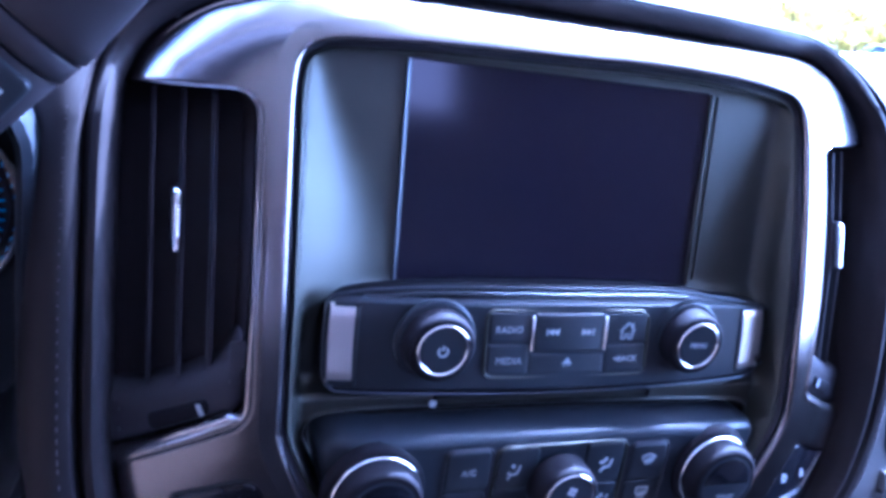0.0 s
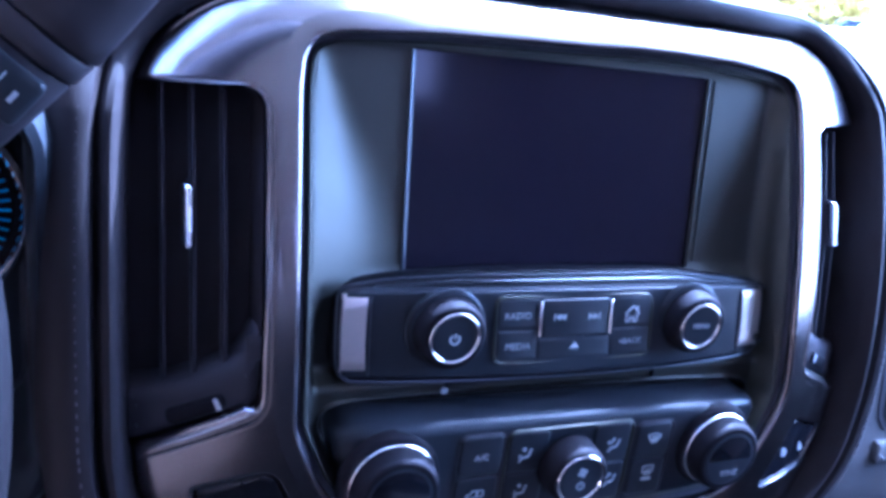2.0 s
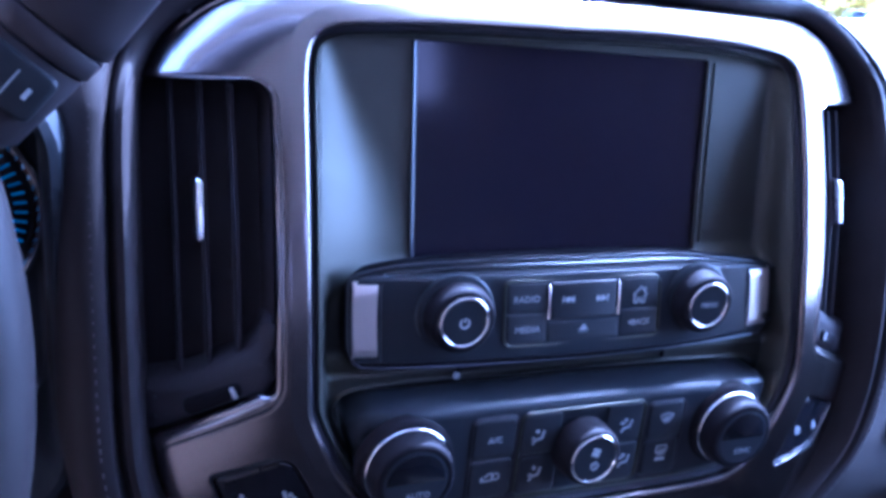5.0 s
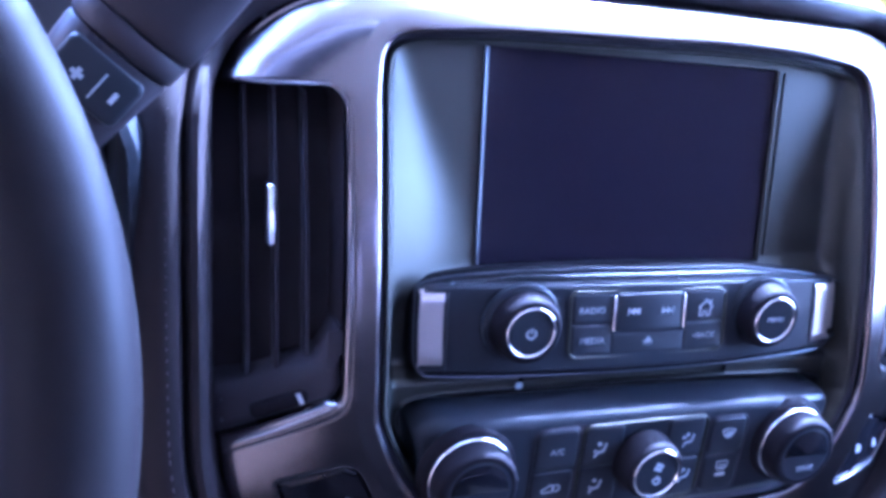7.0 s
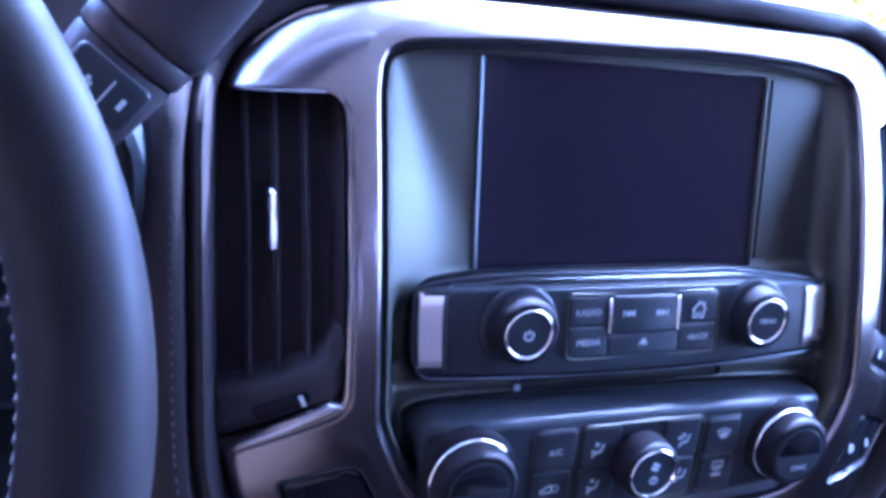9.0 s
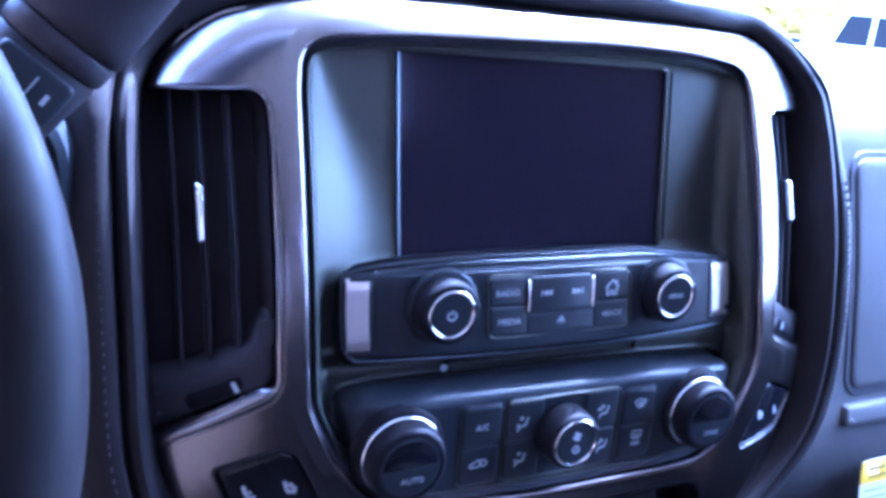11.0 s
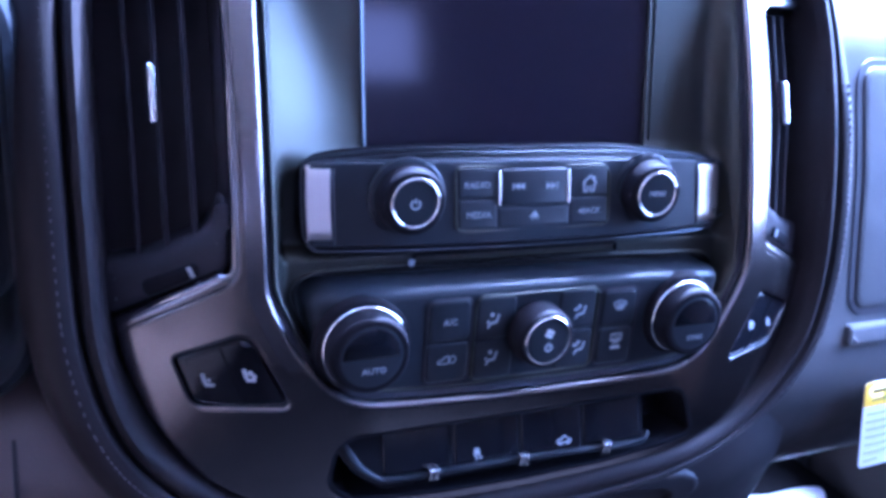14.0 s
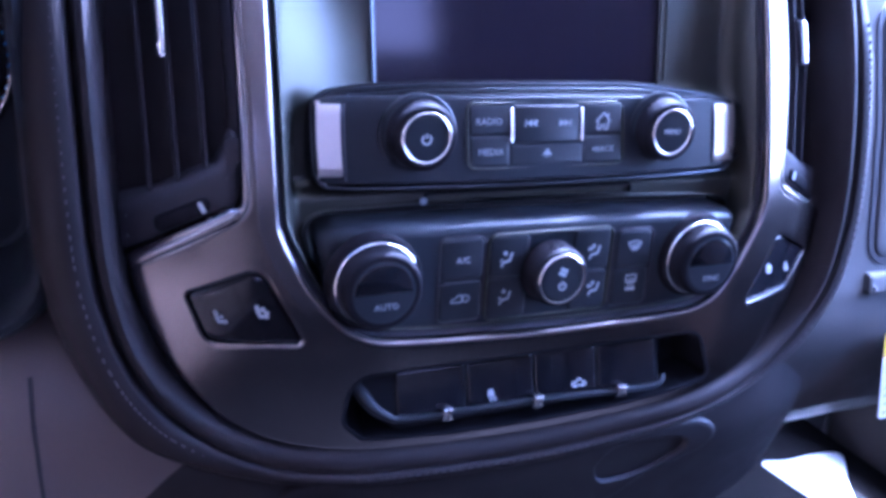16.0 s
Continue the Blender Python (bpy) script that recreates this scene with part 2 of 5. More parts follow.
LEATHER = material("black_leather", (0.0125, 0.0106, 0.0109), 0.50, 0, 0.12, 1400, spec=0.09)
THREAD = material("grey_thread", (0.125, 0.115, 0.1225), 0.8)
CARPET = material("black_carpet", (0.0125, 0.01125, 0.01063), 0.95, 0, 1.0, 300, 0.35, spec=0.02)
CLOTH = material("pale_headliner_cloth", (0.5625, 0.525, 0.4875), 0.95, 0, 0.4, 300)
DARKTRIM = material("dark_brown_trim", (0.0375, 0.03, 0.025), 0.7, 0, 0.4, 300, spec=0.1)
# TAN and COCOA: unseen walls, coloured to give warm fill and reflections
TAN = material("tan_trim", (0.2562, 0.1812, 0.1275), 0.6, 0, 0.3, 300)
COCOA = material("brown_grey_trim", (0.1875, 0.1375, 0.1025), 0.6, 0, 0.4, 300)
PAPER = material("white_paper", (0.80, 0.80, 0.82), 0.6)
YELLOW = material("yellow_print", (0.85, 0.58, 0.02), 0.6)
BROWNINK = material("brown_ink", (0.30, 0.20, 0.03), 0.6)
GREYINK = material("grey_ink", (0.40, 0.40, 0.44), 0.6)
BLUEINK = material("blue_gauge_print", (0.0625, 0.4375, 0.9375), 0.4)
GROUND = material("pale_concrete", (0.42, 0.41, 0.39), 0.9, 0, 0.5, 30, 0.25, smudge=0.8)
LEAF = material("yellow_autumn_leaves", (0.42, 0.33, 0.055), 0.6, vary=0.5, smudge=3)
BARK = material("brown_bark", (0.12, 0.09, 0.07), 0.9, vary=0.3)
CARPAINT = material("white_car_paint", (0.75, 0.75, 0.76), 0.25, 0, 0, coat=0.6, smudge=2)
CARDARK = material("dark_blue_car_paint", (0.010, 0.012, 0.018), 0.3, 0, 0, coat=0.1, spec=0.2, smudge=2)
CARGLASS = material("tinted_car_glass", (0.008, 0.0075, 0.0075), 0.15, 0, 0, rough_vary=0.02, spec=0.08)
# tint over the added rear openings, to dim and warm their light
TINTED = bpy.data.materials.new("light_opening_tint")
TINTED.use_nodes = True
tint = TINTED.node_tree.nodes.new("ShaderNodeBsdfTransparent")
tint.inputs[0].default_value = (0.70, 0.60, 0.59, 1)
TINTED.node_tree.links.new(tint.outputs[0], TINTED.node_tree.nodes["Material Output"].inputs[0])
TYRE = material("black_tyre_rubber", (0.02, 0.02, 0.02), 0.8)


# ---------------------------------------------------------------- depths of the dash, seen from the front: x, and h over the origin
def dash(x, h):
    a = max(abs(x) - 0.09, 0)
    lat = 2.05 * a * a if a < 0.13 else 0.0346 + 0.533 * (a - 0.13)
    b = max(-x - 0.10, 0)
    crest = 0.2165 - 2.75 * b * b - 60 * b ** 4
    w, top = step(0.0, 0.08, b), min(h, crest) - crest
    roll = (1 - w) * 32 * max(top + 0.022, 0) ** 2 + w * 91 * max(top + 0.024, 0) ** 2.5
    return 0.318 + 1.1 * max(h + 0.035, 0) ** 2 + 1.0 * max(-0.045 - h, 0) ** 2 + roll * step(0.140, 0.160, h) + lat


def screen_depth(x, h):
    return 0.3732 + (h - 0.0805) * 0.166


def strip_depth(x, h):
    return 0.340 + 0.6 * x * x + 0.20 * (h - 0.055)


def key_depth(x, h):
    return strip_depth(0.03, h) + 0.0008


def step(a, b, v):
    t = max(0.0, min(1.0, (v - a) / (b - a)))
    return t * t * (3 - 2 * t)


def passenger(x, h):
    """The passenger side of the dash."""
    P = [(-0.30, 0.52), (-0.217, 0.435), (-0.200, 0.404), (-0.187, 0.389), (-0.172, 0.380), (-0.140, 0.366), (-0.108, 0.355), (-0.070, 0.363), (-0.055, 0.3695), (0.0, 0.3815), (0.06, 0.395), (0.12, 0.410), (0.145, 0.419), (0.160, 0.429), (0.172, 0.445), (0.178, 0.468)]
    for (h0, y0), (h1, y1) in zip(P, P[1:]):
        if h <= h1:
            return y0 + (y1 - y0) * (h - h0) / (h1 - h0)
    return P[-1][1]


# ---------------------------------------------------------------- the metallic bezel of the centre stack
OPENING = smooth([
    (0.0, 0.1985), (-0.040, 0.1975), (-0.086, 0.1963), (-0.1245, 0.1936), (-0.1352, 0.1912), (-0.1426, 0.1872), (-0.1464, 0.1815), (-0.1480, 0.1740),
    (-0.1494, 0.1557), (-0.1502, 0.094), (-0.1500, 0.0262), (-0.1482, 0.0124), (-0.1428, -0.001), (-0.1358, -0.0151), (-0.1247, -0.0293), (-0.116, -0.0378), (-0.1035, -0.0440),
    (-0.0880, -0.0466), (-0.0501, -0.0490), (0.0, -0.0508), (0.0500, -0.0508), (0.0900, -0.0496), (0.1060, -0.0468), (0.1190, -0.0392), (0.1305, -0.0243), (0.1430, -0.0050),
    (0.1496, 0.0080), (0.1506, 0.022), (0.1488, 0.060), (0.1486, 0.100), (0.1500, 0.140), (0.1516, 0.1680), (0.1510, 0.1800), (0.1480, 0.1870), (0.1415, 0.1922), (0.1280, 0.1956), (0.0946, 0.1985), (0.0440, 0.1998)])


def sag(pts):
    """Lower outlines follow the face where it curls under."""
    return [(x, h - 0.5 * max(-0.045 - h, 0) ** 2) for x, h in pts]


top_left = [(0.0, 0.2165), (-0.070, 0.2155), (-0.130, 0.2125), (-0.1703, 0.2035), (-0.1875, 0.1960), (-0.2025, 0.1845), (-0.2114, 0.1730)]
top_right = [(0.2225, 0.1715), (0.2130, 0.1805), (0.2005, 0.1902), (0.1840, 0.2025), (0.1748, 0.2085), (0.1630, 0.2124), (0.1297, 0.2135), (0.0914, 0.2145), (0.0450, 0.2158), (0.0, 0.2165)]
bezel_low = [(-0.2155, -0.0043), (-0.2142, -0.018), (-0.209, -0.0340), (-0.2015, -0.0520), (-0.1900, -0.0690), (-0.1750, -0.0860), (-0.1470, -0.0995), (-0.110, -0.1075), (-0.055, -0.1125), (0.0, -0.1140),
             (0.055, -0.1125), (0.110, -0.1075), (0.1470, -0.0995), (0.1750, -0.0880), (0.1960, -0.0700), (0.2110, -0.0510), (0.2200, -0.0320), (0.2240, -0.0190), (0.2255, -0.0085)]
VENT_CUT = {-1: rounded([(-0.2155, 0.1622, 0), (-0.1612, 0.1664, 0.011), (-0.1620, 0.0232, 0.014), (-0.2155, -0.0043, 0), (-0.30, 0.08, 0)], 8)[:-1],
            1: rounded([(0.2255, -0.0085, 0), (0.1632, 0.0205, 0.014), (0.1660, 0.1672, 0.011), (0.2245, 0.1660, 0), (0.30, 0.08, 0)], 8)[:-1]}
BEZEL = smooth(top_left, False)[:-1] + dense_open(VENT_CUT[-1]) + smooth(sag(bezel_low), False)[1:-1] + dense_open(VENT_CUT[1]) + smooth(top_right, False)[:-1]
PAD = {-1: rounded([(-0.1926, -0.0160, 0.003), (-0.1575, -0.0022, 0.009), (-0.1368, -0.0432, 0.003), (-0.1835, -0.0425, 0.009)], 6),
       1: rounded([(0.1680, -0.0078, 0.006), (0.2118, -0.0262, 0.003), (0.1900, -0.0496, 0.009), (0.1415, -0.0506, 0.003)], 6)}
POCKET = rounded([(-0.113, -0.0632, 0.014), (-0.117, -0.0900, 0.010), (-0.106, -0.1000, 0.006), (-0.055, -0.1050, 0), (0.0, -0.1062, 0), (0.055, -0.1050, 0), (0.106, -0.1000, 0.004), (0.1225, -0.0965, 0.004), (0.1055, -0.0632, 0.014)], 8)
POCKET = sag(POCKET)
PADS = [dense(PAD[-1]), dense(PAD[1])]

bezel = thing("center_stack_bezel", "satin grey-brown metallic trim bezel framing the centre stack", "bezel", (0, 0.33, 1.19))
bm = bmesh.new()
HOLES = [OPENING, *PADS, dense(POCKET)]
fill(bm, inset(BEZEL, 0.0022), [inset(OPENING, -0.0080), *[inset(o, -0.0022) for o in HOLES[1:]]], dash, 0, 0.005)
LIP = [(-0.0080, 0), (-0.0077, 0), (-0.0074, 0.0), (-0.0050, 0), (-0.0022, 0), (-0.0010, 0), (-0.0002, 0.0001), (0.0006, 0.0005), (0.0014, 0.0013), (0.0019, 0.0024), (0.0021, 0.0045), (0.0025, 0.011)]
THIN = [(-0.0022, 0), (-0.0006, 0), (0.0, 0.0003), (0.0004, 0.0012), (0.0006, 0.0030), (0.0020, 0.0110)]
for lp in HOLES[1:3]:
    loft(bm, [at_depth(inset(lp, i), dash, dy) for i, dy in THIN])
part("trim_panel", bm, TRIM, bezel, flip=(0, -1, 0))
bm = bmesh.new()
loft(bm, [[(x, dash(x, h) + dy + 0.16 * max(0.0, min(i, 0.002) + 0.0077) * step(-0.128, -0.142, u), ORIGIN + h) for (x, h), (u, _) in zip(inset(OPENING, i), OPENING)] for i, dy in LIP])
part("inner_lip", bm, TRIM, bezel, flip=(0, -1, 0))
bm = bmesh.new()
loft(bm, [at_depth(inset(BEZEL, -i), dash, dy) for i, dy in [(-0.0022, 0), (-0.0012, 0), (-0.0004, 0.0002), (0.0006, 0.0008), (0.0014, 0.0018), (0.0019, 0.0032), (0.0021, 0.0080)]])
part("outer_edge", bm, TRIM, bezel, flip=(0, -1, 0))
for side in (-1, 1):        # turned-in edge of each vent opening, broad along its lower side
    path = dense_open(VENT_CUT[side], 0.002)
    slope = [q for q in zip(inset(path, 0.001, False), path)]
    away = -1 if sum((a[0] - b[0]) * side for a, b in slope) < 0 else 1
    width = [0.0016 + 0.0044 * step(0.45, 0.85, away * (a[1] - b[1]) / 0.001) + 0.0008 * step(0.5, 0.9, side * away * (a[0] - b[0]) / 0.001) for a, b in slope]
    bm = bmesh.new()
    loft(bm, [[(x + away * (a - x) * w * k / 0.001, dash(x, h) + dy + w * k * fall, ORIGIN + h + away * (b - h) * w * k / 0.001) for (x, h), (a, b), w in zip(path, inset(path, 0.001, False), width)]
              for k, dy, fall in ((-0.25, 0.0006, 0.0), (0.0, -0.0003, 0.0), (0.3, -0.0003, 0.15), (0.7, -0.0001, 0.35), (1.0, 0.0004, 0.60), (1.12, 0.0030, 0.8))], closed=False)
    part("vent_bevel", bm, TRIM, bezel, flip=(0, -1, 0))
# pocket lip: bezel trim coloured black for the shade it lies in
bm = bmesh.new()
loft(bm, [at_depth(inset(HOLES[3], i), dash, dy) for i, dy in THIN])
part("pocket_lip", bm, INKY, bezel, "bezel lip of the lower pocket, blackened for its shade", flip=(0, -1, 0))
# ---------------------------------------------------------------- padded rim and stitched trim round the bezel
RIM = smooth(sag([
    (0.0, 0.2185), (-0.070, 0.2180), (-0.130, 0.2136), (-0.1675, 0.2060), (-0.1893, 0.1959), (-0.2050, 0.1838), (-0.2140, 0.1705), (-0.2200, 0.150), (-0.2212, 0.10), (-0.2210, 0.05), (-0.2200, 0.005), (-0.2165, -0.020),
    (-0.211, -0.040), (-0.201, -0.061), (-0.186, -0.079), (-0.169, -0.092), (-0.143, -0.1025), (-0.089, -0.1105), (0.0, -0.1150), (0.089, -0.1105), (0.143, -0.1025), (0.170, -0.0930), (0.1900, -0.0790), (0.2070, -0.0610),
    (0.2180, -0.0400), (0.2240, -0.0200), (0.2270, 0.005), (0.2268, 0.05), (0.2272, 0.10), (0.2278, 0.140), (0.2262, 0.160), (0.2240, 0.1735), (0.2148, 0.1845), (0.2022, 0.1948), (0.1862, 0.2066), (0.1755, 0.2122), (0.1630, 0.2150), (0.1297, 0.2160), (0.070, 0.2178)]), True, 0.005)
dashboard = thing("dashboard", "dark grey vinyl truck dashboard with padded stitched centre rim", "dashboard", (0, 0.5, 0.72))


def rim_depth(k, dy, i=0.0):
    """The rim stands proud of the bezel at its sides and runs out flush at the bottom; the trim falls away on the passenger side."""
    x, h = RIM[k]
    proud = (0.25 + 0.75 * step(-0.105, -0.035, h)) * (1 - 0.70 * step(0.165, 0.210, h)) * (1 - 0.5 * step(-0.10, -0.20, x) * step(0.150, 0.185, h))
    return dash(x, h) + (dy * proud if dy < 0 else dy) + max(0.0, i - 0.0128) * max(1.6 * step(0.190, 0.212, h), step(0.02, 0.12, x) * (0.15 + 0.95 * step(0.09, 0.19, h)))


def rim_out(i):
    """The rim line moved outward; the trim is narrow along the bottom."""
    far = inset(RIM, -i)
    near = inset(RIM, -(min(i, 0.0118) + 0.42 * max(0.0, i - 0.0118)))
    return [tuple(Vector(p).lerp(Vector(q), max(step(-0.070, -0.106, r[1]), step(0.165, 0.212, r[1])))) for p, q, r in zip(far, near, RIM)]


def band(name, sections, mat, label=""):
    b = bmesh.new()
    loft(b, [[(x, rim_depth(k, dy, i), ORIGIN + h) for k, (x, h) in enumerate(rim_out(i))] for i, dy in sections])
    return part(name, b, mat, dashboard, label, flip=(0, -1, 0))


band("padded_rim", [(-0.003, 0.030), (-0.002, 0.012), (-0.0005, 0.002), (0.0012, -0.008), (0.0035, -0.0140), (0.0062, -0.0160), (0.0092, -0.0150), (0.0112, -0.0110), (0.0122, -0.004)], SOFT, "black padded vinyl rim")
band("stitched_trim", [(0.0118, -0.002), (0.0128, -0.0115), (0.0148, -0.0158), (0.0185, -0.0172), (0.024, -0.0160), (0.030, -0.0110), (0.0345, -0.002), (0.038, 0.012), (0.042, 0.05)], SOFT, "black stitched vinyl trim")
# seam thread along the trim
path = rim_out(0.0195)
bm = bmesh.new()
for i, ((x, h), (x2, h2)) in enumerate(zip(path, path[1:] + path[:1])):
    if x > 0.08 and h > 0.12:
        continue
    m = max(1, round(math.hypot(x2 - x, h2 - h) / 0.0045))
    for k in range(m):
        a, b = (k + 0.15) / m, (k + 0.75) / m
        p, q = (x + (x2 - x) * a, h + (h2 - h) * a), (x + (x2 - x) * b, h + (h2 - h) * b)
        o = bar(*p, *q, 0.0005)
        top = [(u, rim_depth(i, -0.01735, 0.0195), ORIGIN + v) for u, v in o]
        low = [(u, rim_depth(i, -0.0160, 0.0195), ORIGIN + v) for u, v in o]
        loft(bm, [low, top], cap_last=True)
part("seam_stitching", bm, THREAD, dashboard, "grey seam stitches", kind="stuff")

# ---------------------------------------------------------------- display recess and screen
def pan(x, h):
    """The recess behind the opening: a cove at its edge, the wings beside the screen, a flat floor below."""
    edge = dash(x, h) + 0.0085
    s = min(1.0, max(0.0, (0.1430 - abs(x)) / (0.008 if x > 0 else 0.016 + 0.050 * step(0.190, 0.080, h))))
    wing = edge + (screen_depth(x, h) - 0.0005 - edge) * (1 - (1 - s) ** 2.5)
    floor_y = 0.3495 + 0.0105 * step(0.0245, 0.0330, h)
    t = min(1.0, max(0.0, (0.1430 - abs(x)) / (0.0075 if x < 0 else 0.0040)))
    low = edge + (floor_y - edge) * (t * t * (3 - 2 * t))
    k = step(0.060, 0.082, h)
    return low + (wing - low) * k


display = thing("infotainment_display", "switched-off dark touchscreen set in a charcoal plastic recess", "display", (0, 0.37, 1.37))
SCR = rounded([(-0.0895, 0.078, 0), (0.0895, 0.078, 0), (0.0905, 0.187, 0.001), (-0.0905, 0.187, 0.001)])
liner_edge = inset(OPENING, 0.0078)
bm = bmesh.new()
GROOVE = smooth([(-0.1250, -0.0150), (-0.1318, -0.0010), (-0.1335, 0.0075), (-0.1298, 0.0150), (-0.1180, 0.0184), (-0.0985, 0.0194), (-0.060, 0.0200), (0.0, 0.0190), (0.070, 0.0174), (0.118, 0.0152), (0.1325, 0.0125), (0.1378, 0.006), (0.1358, -0.006), (0.1290, -0.0170)], False, 0.003)
fill(bm, liner_edge, [dense(SCR), GROOVE + [(0.10, -0.030), (0.0, -0.034), (-0.10, -0.030)]], pan, 0, 0.002)
gv = bmesh.new()
loft(gv, [at_depth(inset(GROOVE, -i, False), pan, dy) for i, dy in ((-0.0016, 0.0004), (-0.0008, -0.0007), (0.0, -0.0010), (0.0007, -0.0004), (0.0012, 0.0012), (0.0016, 0.0040), (0.0018, 0.0160))], closed=False)
loft(bm, [at_depth(inset(OPENING, i), dash, dy) for i, dy in [(0.0050, 0.0130), (0.0050, 0.0085), (0.0054, 0.0070), (0.0061, 0.0066), (0.0068, 0.0072)]] + [at_depth(liner_edge, pan)])
gk = bmesh.new()
loft(gk, [at_depth(inset(OPENING, i), dash, dy) for i, dy in [(0.0019, 0.0044), (0.0026, 0.0066), (0.0036, 0.0085), (0.0052, 0.0095)]])
part("gasket", gk, BLACK, display, "black gasket", flip=(0, -1, 0))
part("recess", bm, LINER, display, "charcoal satin plastic recess", 60, flip=(0, -1, 0))
part("groove_lip", gv, LINER, display, flip=(0, -1, 0))
part("glass", raised(SCR, [(0.0, 0.004), (0.0, 0.0006), (0.0006, 0.0)], screen_depth), SCREEN, display, "dark glossy screen glass")
for sx in (-1, 1):
    x0, x1 = sx * 0.0898, sx * 0.0908
    bm = bmesh.new()
    slope = 0.0017 if sx < 0 else 0.0010
    loft(bm, [[(x + dx, screen_depth(x, h) + dy, ORIGIN + h) for dx, dy in ((-0.0011, 0.003), (-0.0010, -0.0020), (-0.0005, -0.0026), (0.0, -0.0025), (slope, -0.0005), (slope + 0.0002, 0.003))] for x, h in ((x0, 0.079), ((x0 + x1) / 2, 0.13), (x1, 0.1865))], cap_first=True, cap_last=True)
    # left bead gets a brighter metal for the window light on it
    part("side_bead", bm, BEADS if sx < 0 else LINER, display)
bm = bmesh.new()
loft(bm, [[(x + dx, screen_depth(x, h) + dy, ORIGIN + h) for dx, dy in ((-0.0010, 0.002), (-0.0007, -0.0012), (0.0, -0.0017), (0.0007, -0.0012), (0.0011, 0.002))] for x, h in ((0.0940, 0.082), (0.0946, 0.13), (0.0952, 0.1855))], cap_first=True, cap_last=True)
part("side_bead", bm, LINER, display)
bm = bmesh.new()
topp = smooth([(-0.1415, 0.176), (-0.1375, 0.1840), (-0.1290, 0.1880), (-0.108, 0.1902), (-0.06, 0.1918), (0.0, 0.1935), (0.060, 0.1945), (0.108, 0.1932), (0.132, 0.1905), (0.1415, 0.1855), (0.1450, 0.176)], False)
loft(bm, [[(x, dash(x, h) + 0.009, ORIGIN + h + 0.001) for x, h in topp], [(x, dash(x, h) + 0.012, ORIGIN + h - 0.0015) for x, h in topp], [(x * 0.99, max(dash(x, h) + 0.014, pan(x, h - 0.003) + 0.0005), ORIGIN + h - 0.003) for x, h in topp]], closed=False)
part("brow", bm, DULL, display, flip=(0, -1, -1))

# ---------------------------------------------------------------- radio strip
radio = thing("radio_control_panel", "charcoal radio control strip with silver ends and two knobs", "control panel", (0, 0.35, 1.325))
half_base = [(0.0, 0.0838), (-0.05, 0.0835), (-0.0776, 0.0826), (-0.0953, 0.0814), (-0.1075, 0.0802), (-0.1222, 0.0775), (-0.1275, 0.0740), (-0.1290, 0.0680), (-0.1290, 0.0440), (-0.1272, 0.0358), (-0.1235, 0.0316), (-0.1150, 0.0298), (-0.06, 0.0296), (0.0, 0.0296)]
half_face = [(0.0, 0.0765), (-0.05, 0.0760), (-0.0776, 0.0757), (-0.096, 0.0754), (-0.1085, 0.0751), (-0.1175, 0.0746), (-0.1236, 0.0730), (-0.1266, 0.0670), (-0.1268, 0.0440), (-0.1258, 0.0385), (-0.1230, 0.0354), (-0.1160, 0.0342), (-0.06, 0.0340), (0.0, 0.0340)]


def wide(x):
    """The strip runs a little further on the passenger side."""
    return x + 0.0045 * step(0.090, 0.113, x) + 0.0045 * step(0.113, 0.1255, x) + 0.0075 * step(0.1262, 0.1290, x)


base_o = [(wide(x), h - 0.003 * step(0.05, 0.125, x) * step(0.06, 0.08, h)) for x, h in smooth(half_base + mirror(half_base)[1:-1], cut=6)]
face_o = [(wide(x), h - 0.002 * step(0.05, 0.125, x) * step(0.06, 0.08, h)) for x, h in smooth(half_face + mirror(half_face)[1:-1], cut=6)]


def strip_foot(x, h):
    return strip_depth(x, h) + 0.0018 + 0.0062 * step(0.066, 0.084, h)


bm = bmesh.new()
skirt = [[(x, 0.372, ORIGIN + h - 0.0030 * step(0.065, 0.076, h)) for x, h in base_o], at_depth(base_o, strip_foot, 0.0030), at_depth(inset(base_o, 0.0008), strip_foot, 0.0008), at_depth(inset(base_o, 0.0022), strip_foot)]
brim = [at_depth(inset(face_o, -0.0012), strip_depth, 0.0042), at_depth(inset(face_o, -0.0007), strip_depth, 0.0012), at_depth(inset(face_o, -0.0002), strip_depth, 0.0003), at_depth(inset(face_o, 0.0005), strip_depth, 0.0), at_depth(inset(face_o, 0.0011), strip_depth, 0.0)]
HOOD = [[tuple(Vector(p).lerp(Vector(q), t)) for p, q in zip(skirt[-1], brim[0])] for t in (0.25, 0.5, 0.75)]
loft(bm, brim)
fill(bm, inset(face_o, 0.0011), [], strip_depth, 0.0, 0.008)
part("body", bm, FACE, radio, angle=50, flip=(0, -1, 0))
bm = bmesh.new()
loft(bm, skirt + HOOD + brim[:1])
part("hood", bm, INKY, radio, "black hood over the strip", 50, flip=(0, -1, 0))
